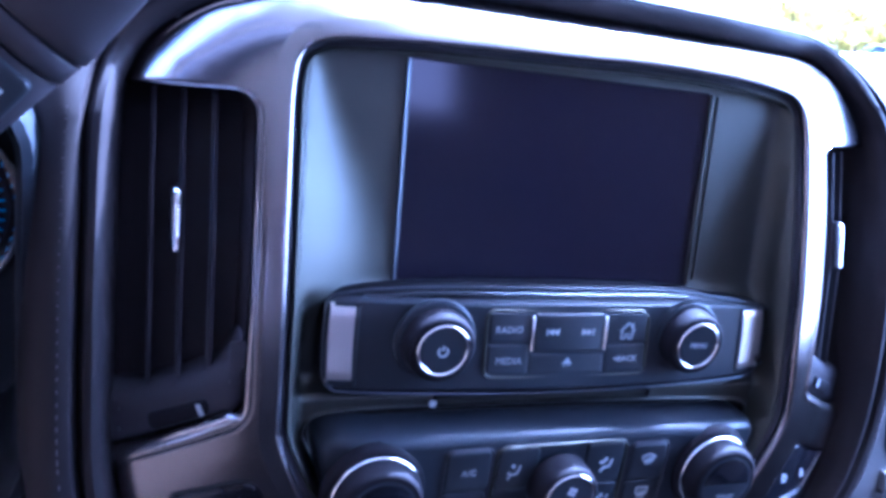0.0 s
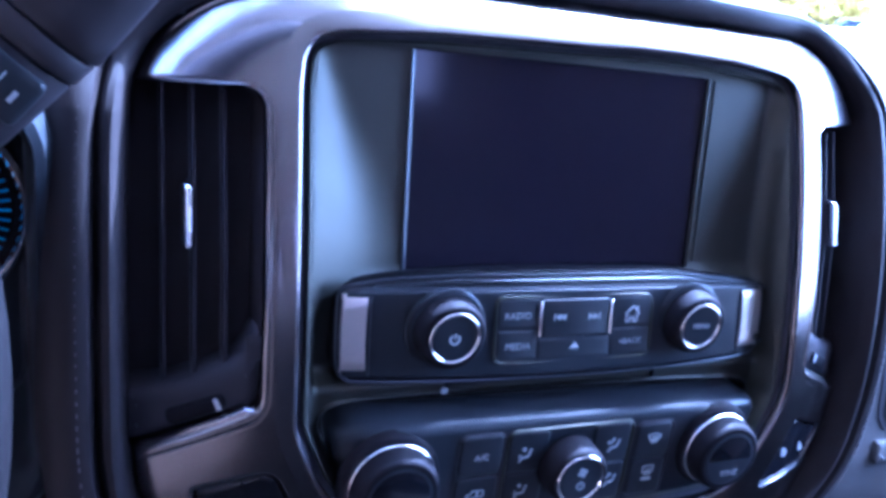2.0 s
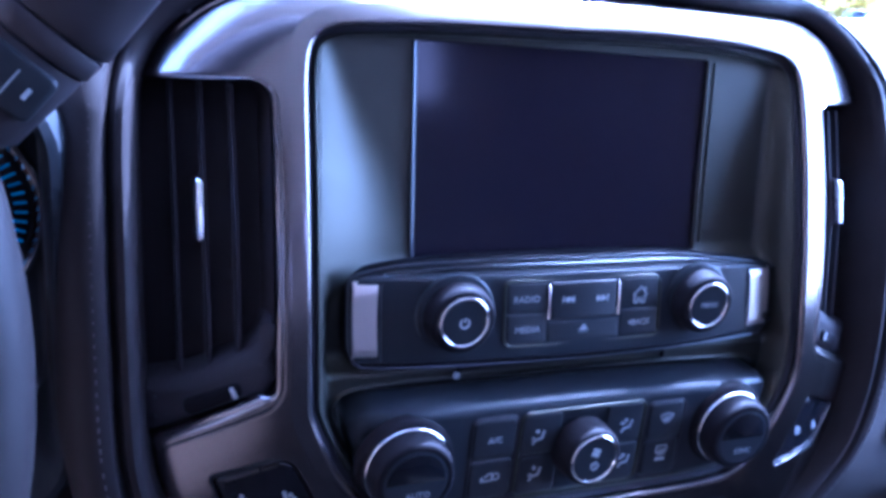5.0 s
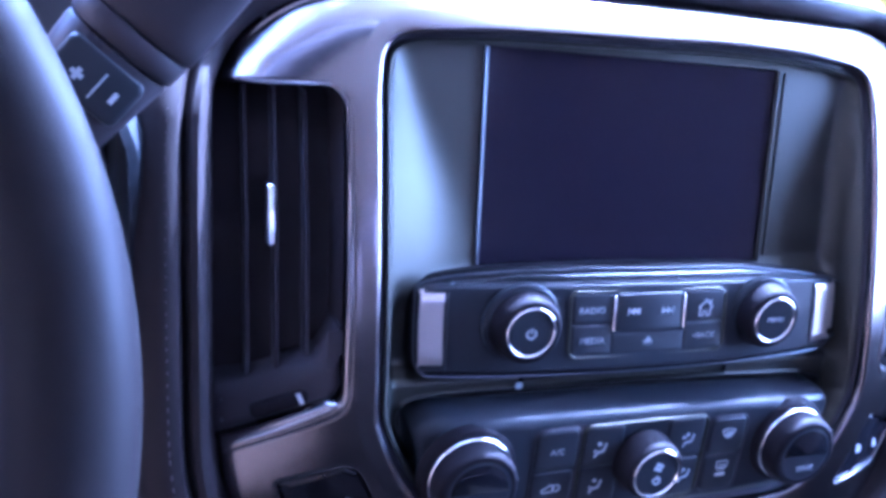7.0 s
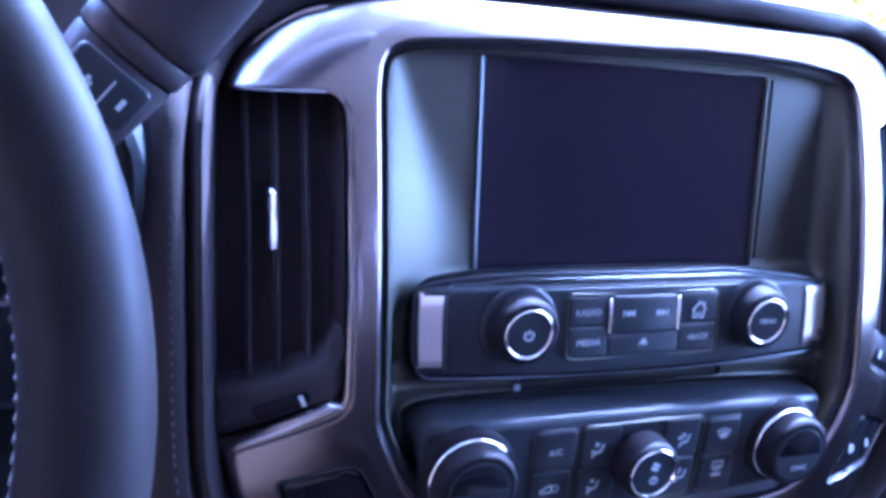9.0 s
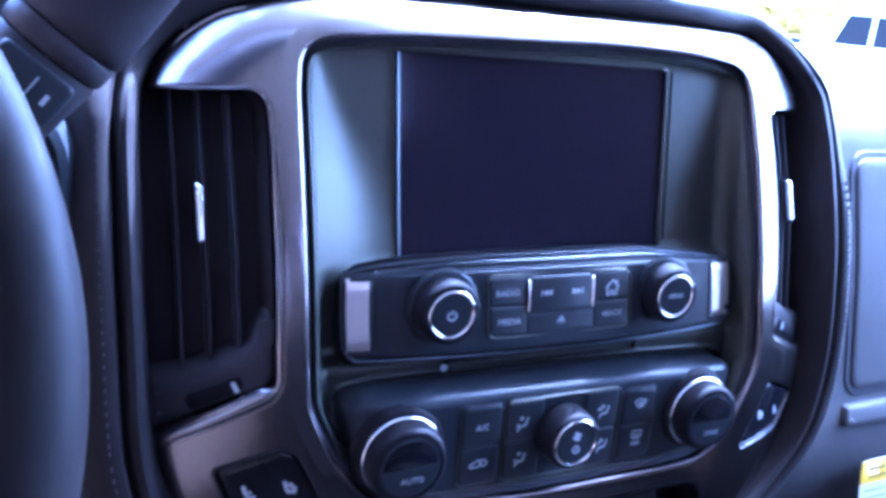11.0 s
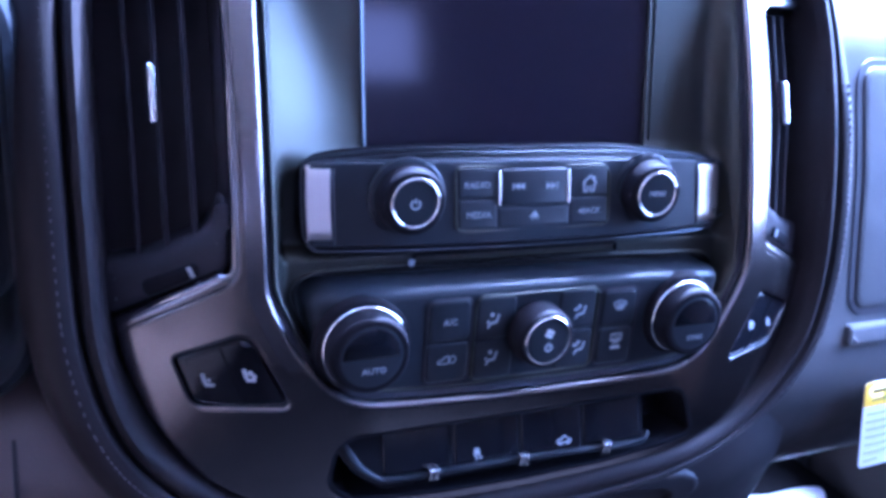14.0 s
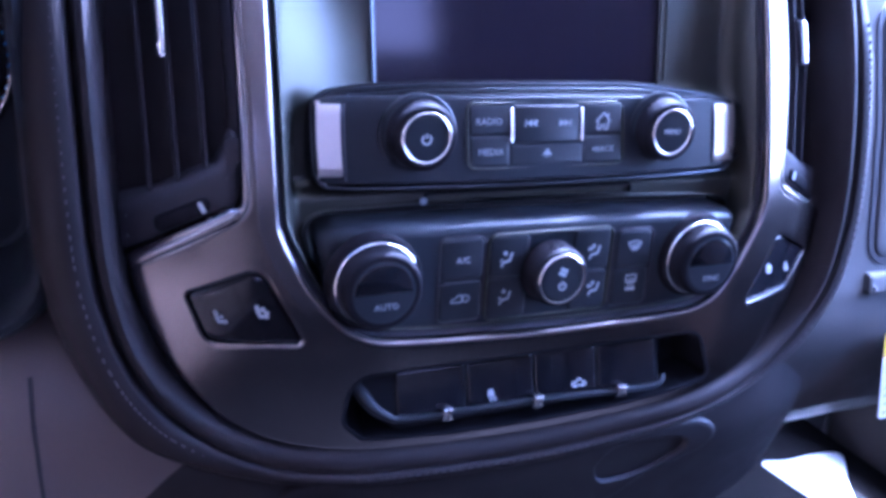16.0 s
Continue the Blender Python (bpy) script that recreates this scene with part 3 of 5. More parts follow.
for sx in (-1, 1):
    bm = bmesh.new()
    cols = []
    low_h, top_h = 0.0362, 0.0740 if sx < 0 else 0.0718
    for k in range(11):
        u = k / 10 if k in (0, 10) else 0.04 + 0.92 * (k - 1) / 8
        back = 0.0016 if k in (0, 10) else 0.0
        col = []
        for j in range(13):
            h = low_h + (top_h - low_h) * j / 12
            x = -0.1256 + 0.0126 * u - 0.0006 * math.sin(math.pi * j / 12)
            col.append((x if sx < 0 else wide(-x), 0.0, h))
        cols.append([(x, strip_depth(x, h) - 0.0009 + max(back, 0.0016 if j in (0, 12) else 0.0), ORIGIN + h) for j, (x, _, h) in enumerate(col)])
    loft(bm, cols, closed=False)
    part("end_plate", bm, SILVER, radio, "satin silver end plate", 30, flip=(0, -1, 0))
# fine beads: round the outside of the strip, and from the end plates over the hood
part("bead", tube([(x, strip_foot(x, h) - 0.0002, ORIGIN + h) for x, h in inset(base_o, 0.0016)], 0.0008, 8, True, up=Vector((0, 1, 0))), BEADS, radio, "fine satin bead")
for sx in (-1, 1):
    bx = wide(sx * 0.1123)
    pts = [(bx, strip_depth(bx, h) - 0.0003, ORIGIN + h) for h in (0.0352, 0.0450, 0.0560, 0.0650, 0.0700)] + [(bx - sx * 0.0014, strip_depth(bx, 0.0735) + 0.0006, ORIGIN + 0.0735)]
    top = []
    for (x, h), p, q in zip(face_o, skirt[-1], brim[0]):
        if h > 0.07 and 0 <= sx * x < abs(bx) - 0.0034:
            top.append(Vector(q).lerp(Vector(p), 0.55 * step(abs(bx) + 0.0036, 0.070, sx * x)) + Vector((0, -0.0004, 0.0002)))
    top.sort(key=lambda v: -abs(v.x))
    part("bead", tube(smooth(pts + [tuple(v) for v in top], False, 0.003), 0.0006, 6, up=Vector((0, 1, 0))), BEADS, radio, "fine satin bead")


def knob(parent, cx, ch, y0, profile, n=64, name="knob", ring=None, ribs=0):
    """A turned knob: profile of (radius, height above y0)."""
    b = bmesh.new()
    loops = []
    for r, up in profile:
        loops.append([(cx + r * (1 + (0.012 * (k % 2) if ribs and 0.25 < up / profile[-1][1] < 0.9 else 0)) * math.cos(2 * math.pi * k / n), y0 - up, ORIGIN + ch + r * math.sin(2 * math.pi * k / n)) for k in range(n)])
    loft(b, loops, cap_last=True)
    k = part(name, b, KNOB, parent, "black control knob", 50)
    r, up = profile[-1]
    b = bmesh.new()
    loft(b, [[(cx + q * math.cos(2 * math.pi * i / n), y0 - up - dy, ORIGIN + ch + q * math.sin(2 * math.pi * i / n)) for i in range(n)] for q, dy in ((r, -0.001), (r - 0.0001, 0.0), (r - 0.0006, 0.00025), (r - 0.0012, 0.0003))], cap_last=True)
    part("knob_face", b, FACE, k, "charcoal knob face")
    if ring:
        b = bmesh.new()
        loft(b, [[(cx + r * math.cos(2 * math.pi * i / n), y0 - up, ORIGIN + ch + r * math.sin(2 * math.pi * i / n)) for i in range(n)] for r, up in ring])
        part("chrome_ring", b, CHROME, k, "thin chrome ring", 60)
    return k


for cx, word in ((-0.0742, ""), (0.0742, "MENU")):
    yb = strip_depth(cx, 0.058)
    part("collar", raised(circle(cx, 0.0585, 0.0210), [(0, 0.002), (0, -0.0012), (0.001, -0.0022), (0.0025, -0.0024)], flat(yb)), FACE, radio)
    kn = knob(radio, cx, 0.0585, yb, [(0.0184, 0.0), (0.0178, 0.005), (0.0172, 0.0095), (0.0166, 0.0115), (0.0154, 0.0124), (0.0138, 0.0126), (0.0122, 0.0125), (0.0115, 0.0120)], ribs=1,
              ring=[(0.0135, 0.0116), (0.0135, 0.0125), (0.0131, 0.0131), (0.0124, 0.0132), (0.0118, 0.0128), (0.0117, 0.0118)])
    if word:
        part("word", text_mesh(word, 0.0040, cx, 0.0588, yb - 0.0126), DIM, kn)
    else:
        bm = bmesh.new()
        arc = [(cx + 0.0024 * math.cos(a), 0.0580 + 0.0024 * math.sin(a)) for a in [radians(125 + 290 * i / 20) for i in range(21)]]
        for p, q in zip(arc, arc[1:]):
            slab(bm, bar(*p, *q, 0.0008), yb - 0.0126, 0.0003)
        slab(bm, bar(cx, 0.0584, cx, 0.0610, 0.0007), yb - 0.0126, 0.0003)
        part("power_symbol", bm, INK, kn)

# keys of the radio
cluster = rounded([(-0.0475, 0.0405, 0.005), (0.0475, 0.0405, 0.005), (0.0475, 0.0735, 0.006), (-0.0475, 0.0735, 0.004)])
part("key_field", raised(cluster, [(-0.0012, 0.0006), (-0.0009, -0.0009), (-0.0004, -0.0013), (0.0002, -0.0009), (0.0006, 0.0003)], key_depth), LINER, radio)


def key(parent, x0, x1, h0, h1, y, r=0.0012, lift=0.0014, name="key"):
    o = rrect((x0 + x1) / 2, (h0 + h1) / 2, x1 - x0, h1 - h0, r, 3)
    return part(name, raised(o, [(0, 0.002), (0, -lift * 0.5), (0.0004, -lift * 0.85), (0.0011, -lift)], y if callable(y) else flat(y)), KEY, parent)


YK = key_depth
k_radio = key(radio, -0.0466, -0.0240, 0.0576, 0.0727, YK)
k_media = key(radio, -0.0466, -0.0240, 0.0414, 0.0568, YK)
k_seek = key(radio, -0.0215, 0.0190, 0.0530, 0.0727, YK, lift=0.0022)
k_eject = key(radio, -0.0232, 0.0206, 0.0414, 0.0522, YK)
k_home = key(radio, 0.0215, 0.0466, 0.0568, 0.0727, YK)
k_back = key(radio, 0.0215, 0.0466, 0.0414, 0.0560, YK)
part("word", text_mesh("RADIO", 0.0050, -0.0358, 0.0643, key_depth(0, 0.0643) - 0.00175), DIM, k_radio)
part("word", text_mesh("MEDIA", 0.0050, -0.0350, 0.0487, key_depth(0, 0.0487) - 0.00175), DIM, k_media)
part("word", text_mesh("BACK", 0.0047, 0.0352, 0.0487, key_depth(0, 0.0487) - 0.00175), DIM, k_back)
bm = bmesh.new()
slab(bm, [(0.0268, 0.0487), (0.0288, 0.0499), (0.0288, 0.0475)], key_depth(0, 0.0487) - 0.0018, 0.0003)
part("arrow_symbol", bm, DIM, k_back)
YI = key_depth(0, 0.0475) - 0.0018
YH = key_depth(0, 0.0610) - 0.0022
YS = key_depth(0, 0.0634) - 0.0026
bm = bmesh.new()
for s, cx in ((1, -0.0125), (-1, 0.0105)):
    for k in (0, 1):
        x = cx + s * 0.0030 * k
        slab(bm, [(x - s * 0.0014, 0.0634), (x + s * 0.0016, 0.0653), (x + s * 0.0016, 0.0615)], YS, 0.0003)
    slab(bm, bar(cx - s * 0.0021, 0.0615, cx - s * 0.0021, 0.0653, 0.0006), YS, 0.0003)
part("skip_symbols", bm, INK, k_seek)
bm = bmesh.new()
slab(bm, [(-0.0040, 0.0466), (-0.0012, 0.0502), (0.0016, 0.0466)], YI, 0.0003)
slab(bm, bar(-0.0040, 0.0452, 0.0016, 0.0452, 0.0010), YI, 0.0003)
part("eject_symbol", bm, INK, k_eject)
bm = bmesh.new()
for a in (((0.0290, 0.0638), (0.0335, 0.0685)), ((0.0335, 0.0685), (0.0380, 0.0638)), ((0.0302, 0.0640), (0.0302, 0.0594)), ((0.0368, 0.0640), (0.0368, 0.0594)), ((0.0302, 0.0594), (0.0325, 0.0594)), ((0.0345, 0.0594), (0.0368, 0.0594)), ((0.0325, 0.0594), (0.0325, 0.0625)), ((0.0345, 0.0594), (0.0345, 0.0625)), ((0.0362, 0.0660), (0.0362, 0.0682))):
    slab(bm, bar(*a[0], *a[1], 0.0008), YH, 0.0003)
part("house_symbol", bm, INK, k_home)
for cx in (-0.0228, 0.0202):
    o = rrect(cx, 0.0625, 0.0016, 0.0185, 0.0007, 3)
    part("chrome_divider", raised(o, [(0, 0.002), (0, -0.0022), (0.0004, -0.0028), (0.0007, -0.003)], key_depth), CHROME, radio, "chrome divider bar")

# ---------------------------------------------------------------- disc slot
slot = thing("disc_slot", "thin black disc slot under the radio strip", "disc slot", (0, 0.349, 1.315))
part("slot_mouth", raised(rrect(-0.0020, 0.0222, 0.1290, 0.0048, 0.0012), [(-0.0010, 0.001), (-0.0008, -0.0012), (0.0, -0.0014), (0.0004, 0.0), (0.0008, 0.004)], flat(0.3488)), INKY, slot)
part("lower_lip", raised(rrect(-0.0020, 0.0200, 0.1300, 0.0008, 0.0003), [(0, 0.002), (0, -0.002), (0.0004, -0.0026)], flat(0.3488)), LINER, slot)
bm = bmesh.new()
slab(bm, rrect(-0.0680, 0.0212, 0.0034, 0.0034, 0.0008, 3), 0.3470, 0.0012)
part("marker", bm, INK, slot)

# ---------------------------------------------------------------- climate panel
climate = thing("climate_control_panel", "charcoal climate panel with three knobs and icon keys", "control panel", (0, 0.33, 1.25))
CL = smooth([
    (0.0, 0.0138), (-0.06, 0.0146), (-0.105, 0.0148), (-0.1210, 0.0138), (-0.1275, 0.0090), (-0.1286, 0.003), (-0.1262, -0.008), (-0.1228, -0.020), (-0.1180, -0.0300), (-0.1115, -0.0375), (-0.1030, -0.0418), (-0.090, -0.0440), (-0.045, -0.0475), (0.0, -0.0490),
    (0.045, -0.0486), (0.090, -0.0462), (0.104, -0.0428), (0.1140, -0.0365), (0.1220, -0.0270), (0.1295, -0.0140), (0.1330, -0.004), (0.1338, 0.003), (0.1310, 0.0078), (0.1250, 0.0102), (0.105, 0.0117), (0.06, 0.0130)])


def cl_depth(x, h):
    return 0.325 + 0.25 * max(0, abs(x) - 0.10)


part("body", raised(CL, [(0.0, 0.026), (0.0, 0.0085), (0.0007, 0.0045), (0.0018, 0.0020), (0.0034, 0.0006), (0.0055, 0.0)], cl_depth, 0.008), FACE, climate, angle=60, flip=(0, -1, 0))


def icons(parent, shapes, y, name="symbol"):
    b = bmesh.new()
    for kind, *v in shapes:
        if kind == "l":
            slab(b, bar(*v[:4], v[4] if len(v) > 4 else 0.0009), y, 0.0003)
        elif kind == "c":
            slab(b, circle(v[0], v[1], v[2], 14), y, 0.0003)
        elif kind == "p":
            slab(b, v[0], y, 0.0003)
    return part(name, b, INK, parent)


YC = 0.3250
for cx, ch, word in ((-0.1010, -0.0130, "AUTO"), (0.0980, -0.0148, "SYNC")):
    yb = cl_depth(cx, ch)
    part("collar", raised(circle(cx, ch, 0.0255), [(-0.001, 0.003), (0, -0.001), (0.0012, -0.0025), (0.0026, -0.0028)], flat(yb)), KNOB, climate)
    kn = knob(climate, cx, ch, yb, [(0.0220, 0.0), (0.0214, 0.007), (0.0208, 0.0125), (0.0202, 0.0146), (0.0192, 0.0155), (0.0176, 0.0158), (0.0166, 0.0155)], 72, ribs=1,
              ring=[(0.0225, 0.0030), (0.0226, 0.0044), (0.0224, 0.0050), (0.0220, 0.0052), (0.0216, 0.0048)])
    win = [(cx + 0.0150 * math.cos(radians(d)), ch + 0.0150 * math.sin(radians(d))) for d in range(-2, 183, 8)]
    part("display_window", raised(win, [(0, 0.001), (0, -0.0003), (0.0004, -0.0005)], flat(yb - 0.0157)), GLOSS, kn, "dark gloss window")
    part("word", text_mesh(word, 0.0046, cx + 0.0012, ch - (0.0075 if cx < 0 else 0.0088), yb - 0.0163), DIM, kn)

part("key_field", raised(rrect(-0.0535, -0.0165, 0.0255, 0.0475, 0.0040), [(-0.0010, 0.001), (-0.0006, -0.0007), (0, -0.0009), (0.0005, -0.0002), (0.0008, 0.0004)], flat(YC)), BLACK, climate)
part("key_field", raised(rrect(0.0, -0.0172, 0.0770, 0.0492, 0.0050), [(-0.0012, 0.001), (-0.0006, -0.0010), (0, -0.0013), (0.0007, -0.0004), (0.0010, 0.0004)], flat(YC)), LINER, climate)
part("key_field", raised(rrect(0.0535, -0.0185, 0.0250, 0.0470, 0.0040), [(-0.0010, 0.001), (-0.0006, -0.0007), (0, -0.0009), (0.0005, -0.0002), (0.0008, 0.0004)], flat(YC)), BLACK, climate)
YKI = YC - 0.0018
a = key(climate, -0.0655, -0.0415, -0.0160, 0.0065, YC + 0.0002, 0.003)
part("word", text_mesh("A/C", 0.0048, -0.0535, -0.0050, YKI), DIM, a)
a = key(climate, -0.0655, -0.0415, -0.0396, -0.0170, YC + 0.0002, 0.003)
icons(a, [*[("l", *p, *q, 0.0006) for p, q in zip([(-0.0592, -0.0286), (-0.0590, -0.0268), (-0.0566, -0.0262), (-0.0552, -0.0246), (-0.0530, -0.0246)], [(-0.0590, -0.0268), (-0.0566, -0.0262), (-0.0552, -0.0246), (-0.0530, -0.0246), (-0.0530, -0.0286)])], ("l", -0.0592, -0.0286, -0.0530, -0.0286, 0.0006), *[("l", -0.0508 + 0.0019 * math.cos(radians(a)), -0.0266 + 0.0019 * math.sin(radians(a)), -0.0508 + 0.0019 * math.cos(radians(a + 32)), -0.0266 + 0.0019 * math.sin(radians(a + 32)), 0.0006) for a in range(0, 360, 30)]], YKI)


def seat_person(cx, ch, legs):
    """The vent-mode symbol: a seat line with an arrow."""
    s = [("c", cx - 0.0006, ch + 0.0036, 0.0011), ("l", cx + 0.0034, ch + 0.0036, cx + 0.0022, ch - 0.0008, 0.0011), ("l", cx + 0.0024, ch - 0.0008, cx - 0.0016, ch - 0.0014, 0.0011), ("l", cx - 0.0014, ch - 0.0012, cx - 0.0028, ch - 0.0040, 0.0010)]
    return s + ([("l", cx - 0.0040, ch + 0.0015, cx - 0.0010, ch + 0.0020, 0.0010)] if legs else [])


for cx, ch in ((-0.0285, -0.0065), (-0.0278, -0.0285), (0.0265, -0.0065), (0.0285, -0.0288)):
    x0, x1 = (-0.0378, -0.0145) if cx < 0 else (0.0135, 0.0368)
    h0, h1 = (-0.0168, 0.0067) if ch > -0.02 else (-0.0410, -0.0177)
    a = key(climate, x0, x1, h0, h1, YC + 0.0002, 0.0025)
    icons(a, seat_person(cx, ch, cx > 0) + ([("l", cx - 0.0036, ch + 0.0030, cx - 0.0014, ch + 0.0014, 0.0008)] if cx > 0 else [("l", cx - 0.0034, ch - 0.0010, cx - 0.0022, ch + 0.0004, 0.0008)]), YKI)
a = key(climate, 0.0420, 0.0650, -0.0178, 0.0042, YC + 0.0002, 0.003)
icons(a, [*[("l", *p, *q, 0.0006) for p, q in zip([(0.0493, -0.0030), (0.0508, -0.0060), (0.0562, -0.0060), (0.0577, -0.0030), (0.0535, -0.0018)], [(0.0508, -0.0060), (0.0562, -0.0060), (0.0577, -0.0030), (0.0535, -0.0018), (0.0493, -0.0030)])], *[("l", x, -0.0078, x + 0.0006, -0.0036, 0.0007) for x in (0.0520, 0.0535, 0.0550)]], YKI)
a = key(climate, 0.0420, 0.0650, -0.0412, -0.0188, YC + 0.0002, 0.003)
icons(a, [*[("l", *p, *q, 0.0006) for p, q in zip([(0.0503, -0.0228), (0.0503, -0.0270), (0.0573, -0.0270), (0.0573, -0.0228)], [(0.0503, -0.0270), (0.0573, -0.0270), (0.0573, -0.0228), (0.0503, -0.0228)])], *[("l", x, -0.0292, x + 0.0005, -0.0246, 0.0006) for x in (0.0522, 0.0538, 0.0554)], ("l", 0.0506, -0.0312, 0.0570, -0.0312, 0.0018)], YKI)
# fan knob in the middle
fk = knob(climate, -0.0010, -0.0150, YC - 0.0008, [(0.0178, 0.0), (0.0172, 0.007), (0.0166, 0.0120), (0.0160, 0.0140), (0.0150, 0.0149), (0.0136, 0.0151), (0.0124, 0.0148)], 64, ribs=1,
          ring=[(0.0146, 0.0136), (0.0144, 0.0148), (0.0137, 0.0157), (0.0129, 0.0157), (0.0125, 0.0148)])
icons(fk, [("c", -0.0010 + 0.0017 * math.cos(a), -0.0108 + 0.0017 * math.sin(a), 0.0012) for a in (0.4, 1.97, 3.54, 5.11)] + [("l", -0.0008 + 0.0021 * math.cos(radians(a)), -0.0188 + 0.0021 * math.sin(radians(a)), -0.0008 + 0.0021 * math.cos(radians(a + 32)), -0.0188 + 0.0021 * math.sin(radians(a + 32)), 0.0007) for a in range(120, 400, 30)] + [("l", -0.0008, -0.0186, -0.0008, -0.0160, 0.0007)], YC - 0.0163)

# ---------------------------------------------------------------- seat heater switches
def seat_switch(side):
    o = PAD[side]
    t = thing("seat_heater_switch", "black seat heater switch pad let into the metallic bezel", "switch", (side * 0.165, 0.33, 1.258), "seat heater switches")
    p = part("switch_pad", raised(dense(inset(o, 0.0016)), [(-0.0010, 0.006), (0, 0.0016), (0.0005, 0.0012), (0.003, 0.0012)], dash, 0.005), GLOSS, t, flip=(0, -1, 0))
    rows = [at_depth(inset(o, i), dash, dy) for i, dy in (((-0.0002, 0.0004), (0.0002, -0.0006), (0.0008, -0.0004), (0.0012, 0.0012)) if side < 0 else ((0.0, 0.0004), (0.0001, 0.0), (0.0003, 0.0001), (0.0004, 0.0012)))]
    n = len(o)
    keep = [i for i, (x, h) in enumerate(o) if h < (-0.0400 if side < 0 else -0.0465) or (side < 0 and abs(x) < 0.156 and h < -0.012)]
    b = bmesh.new()
    i0 = next(i for i in keep if (i - 1) % n not in keep)
    ids = [(i0 + k) % n for k in range(len(keep))]
    loft(b, [[r[i] for i in ids] for r in rows], closed=False)
    # right edge in a darker metal than chrome, to hold down its sky glare
    part("chrome_edge", b, CHROME if side < 0 else BEADS, t, "thin bright edge", flip=(0, -1, 0))
    mid = bmesh.new()
    loft(mid, [at_depth(bar(*((-0.1715, -0.009, -0.1600, -0.042) if side < 0 else (0.1880, -0.0175, 0.1640, -0.0490)), w), dash, dy) for w, dy in ((0.0012, 0.003), (0.0008, 0.0006))], cap_last=True)
    part("divider", mid, GLOSS, t)
    for cx, ch, back in (((-0.1765, -0.0280, False), (-0.1575, -0.0250, True)) if side < 0 else ((0.1650, -0.0315, True), (0.1880, -0.0345, False))):
        shapes = [("l", cx - 0.0026, ch + 0.0034, cx - 0.0014, ch - 0.0012, 0.0018), ("l", cx - 0.0016, ch - 0.0022, cx + 0.0030, ch - 0.0024, 0.0015)]
        shapes += [("c", cx + 0.0022, ch - 0.0004, 0.0011), ("c", cx + 0.0004, ch + 0.0014, 0.0012)] if back else [("c", cx + 0.0004, ch + 0.0002, 0.0008)]
        b = bmesh.new()
        for kind, *v in shapes:
            o2 = bar(*v[:4], v[4]) if kind == "l" else circle(v[0], v[1], v[2], 12)
            loft(b, [at_depth(o2, dash, 0.0014), at_depth(o2, dash, 0.0008)], cap_last=True)
        # right symbols in darker ink, against the direct light on that pad
        part("seat_symbol", b, INK if side < 0 else DIM, p)


seat_switch(-1)
seat_switch(1)

# ---------------------------------------------------------------- lower switch pocket
bank = thing("switch_bank", "black switch bank in the lower pocket of the bezel", "switch panel", (0, 0.34, 1.195))
PK = dense(inset(POCKET, 0.0018))
part("pocket", raised(PK, [(-0.0006, 0.006), (0.0, 0.012), (0.003, 0.026), (0.008, 0.030)], dash, 0.01), INKY, bank, "black pocket", flip=(0, -1, 0))
body_o = rounded([(-0.106, -0.064, 0.010), (-0.106, -0.086, 0.012), (-0.088, -0.0985, 0.010), (0.084, -0.0985, 0.003), (0.084, -0.064, 0.004)])


def bank_depth(x, h):
    return 0.3215 + (h + 0.0945) * 0.30


part("switch_body", raised(dense(body_o), [(0, 0.012), (0, 0.001), (0.001, 0.0)], bank_depth, 0.01), INKY, bank, flip=(0, -1, 0))
for i in range(4):
    x0 = -0.0870 + i * 0.0425
    w = 0.0405
    o = rounded([(x0, -0.068, 0.002), (x0, -0.0935, 0.002), (x0 + w, -0.0935, 0.002), (x0 + w, -0.068, 0.002)], 3)
    s = part("switch_key", raised(dense(o, 0.01), [(0, 0.001), (0, -0.0002), (0.0005, -0.0008), (0.0016, -0.0010)], bank_depth), GLOSS, bank, flip=(0, -1, 0))
    if i in (1, 2):
        cx = -0.0310 if i == 1 else 0.0262
        b = bmesh.new()
        if i == 1:      # a small car over two skid marks
            shapes = [bar(cx - 0.0022, -0.0868, cx + 0.0016, -0.0868, 0.0022), bar(cx - 0.0026, -0.0888, cx + 0.0022, -0.0888, 0.0016), circle(cx - 0.0016, -0.0899, 0.0009, 8), circle(cx + 0.0014, -0.0899, 0.0009, 8)]
            shapes += [bar(cx - 0.0012, -0.0912, cx + 0.0004, -0.0924, 0.0009), bar(cx + 0.0004, -0.0924, cx - 0.0010, -0.0938, 0.0009), bar(cx + 0.0020, -0.0912, cx + 0.0036, -0.0924, 0.0009), bar(cx + 0.0036, -0.0924, cx + 0.0022, -0.0938, 0.0009)]
        else:           # a pickup outline
            line = [(-0.0060, -0.0922), (-0.0056, -0.0896), (-0.0018, -0.0896), (-0.0006, -0.0876), (0.0016, -0.0876), (0.0030, -0.0897), (0.0058, -0.0902), (0.0060, -0.0922), (-0.0060, -0.0922)]
            shapes = [bar(cx + p[0], p[1], cx + q[0], q[1], 0.0009) for p, q in zip(line, line[1:])] + [circle(cx - 0.0032, -0.0925, 0.0012, 10), circle(cx + 0.0032, -0.0925, 0.0012, 10)]
        shapes = [[(cx + 0.78 * (x - cx), -0.0880 + 0.78 * (h + 0.0902)) for x, h in o2] for o2 in shapes]
        for o2 in shapes:
            loft(b, [at_depth(o2, bank_depth, -0.0009), at_depth(o2, bank_depth, -0.0014)], cap_last=True)
        part("symbol", b, INK, s)
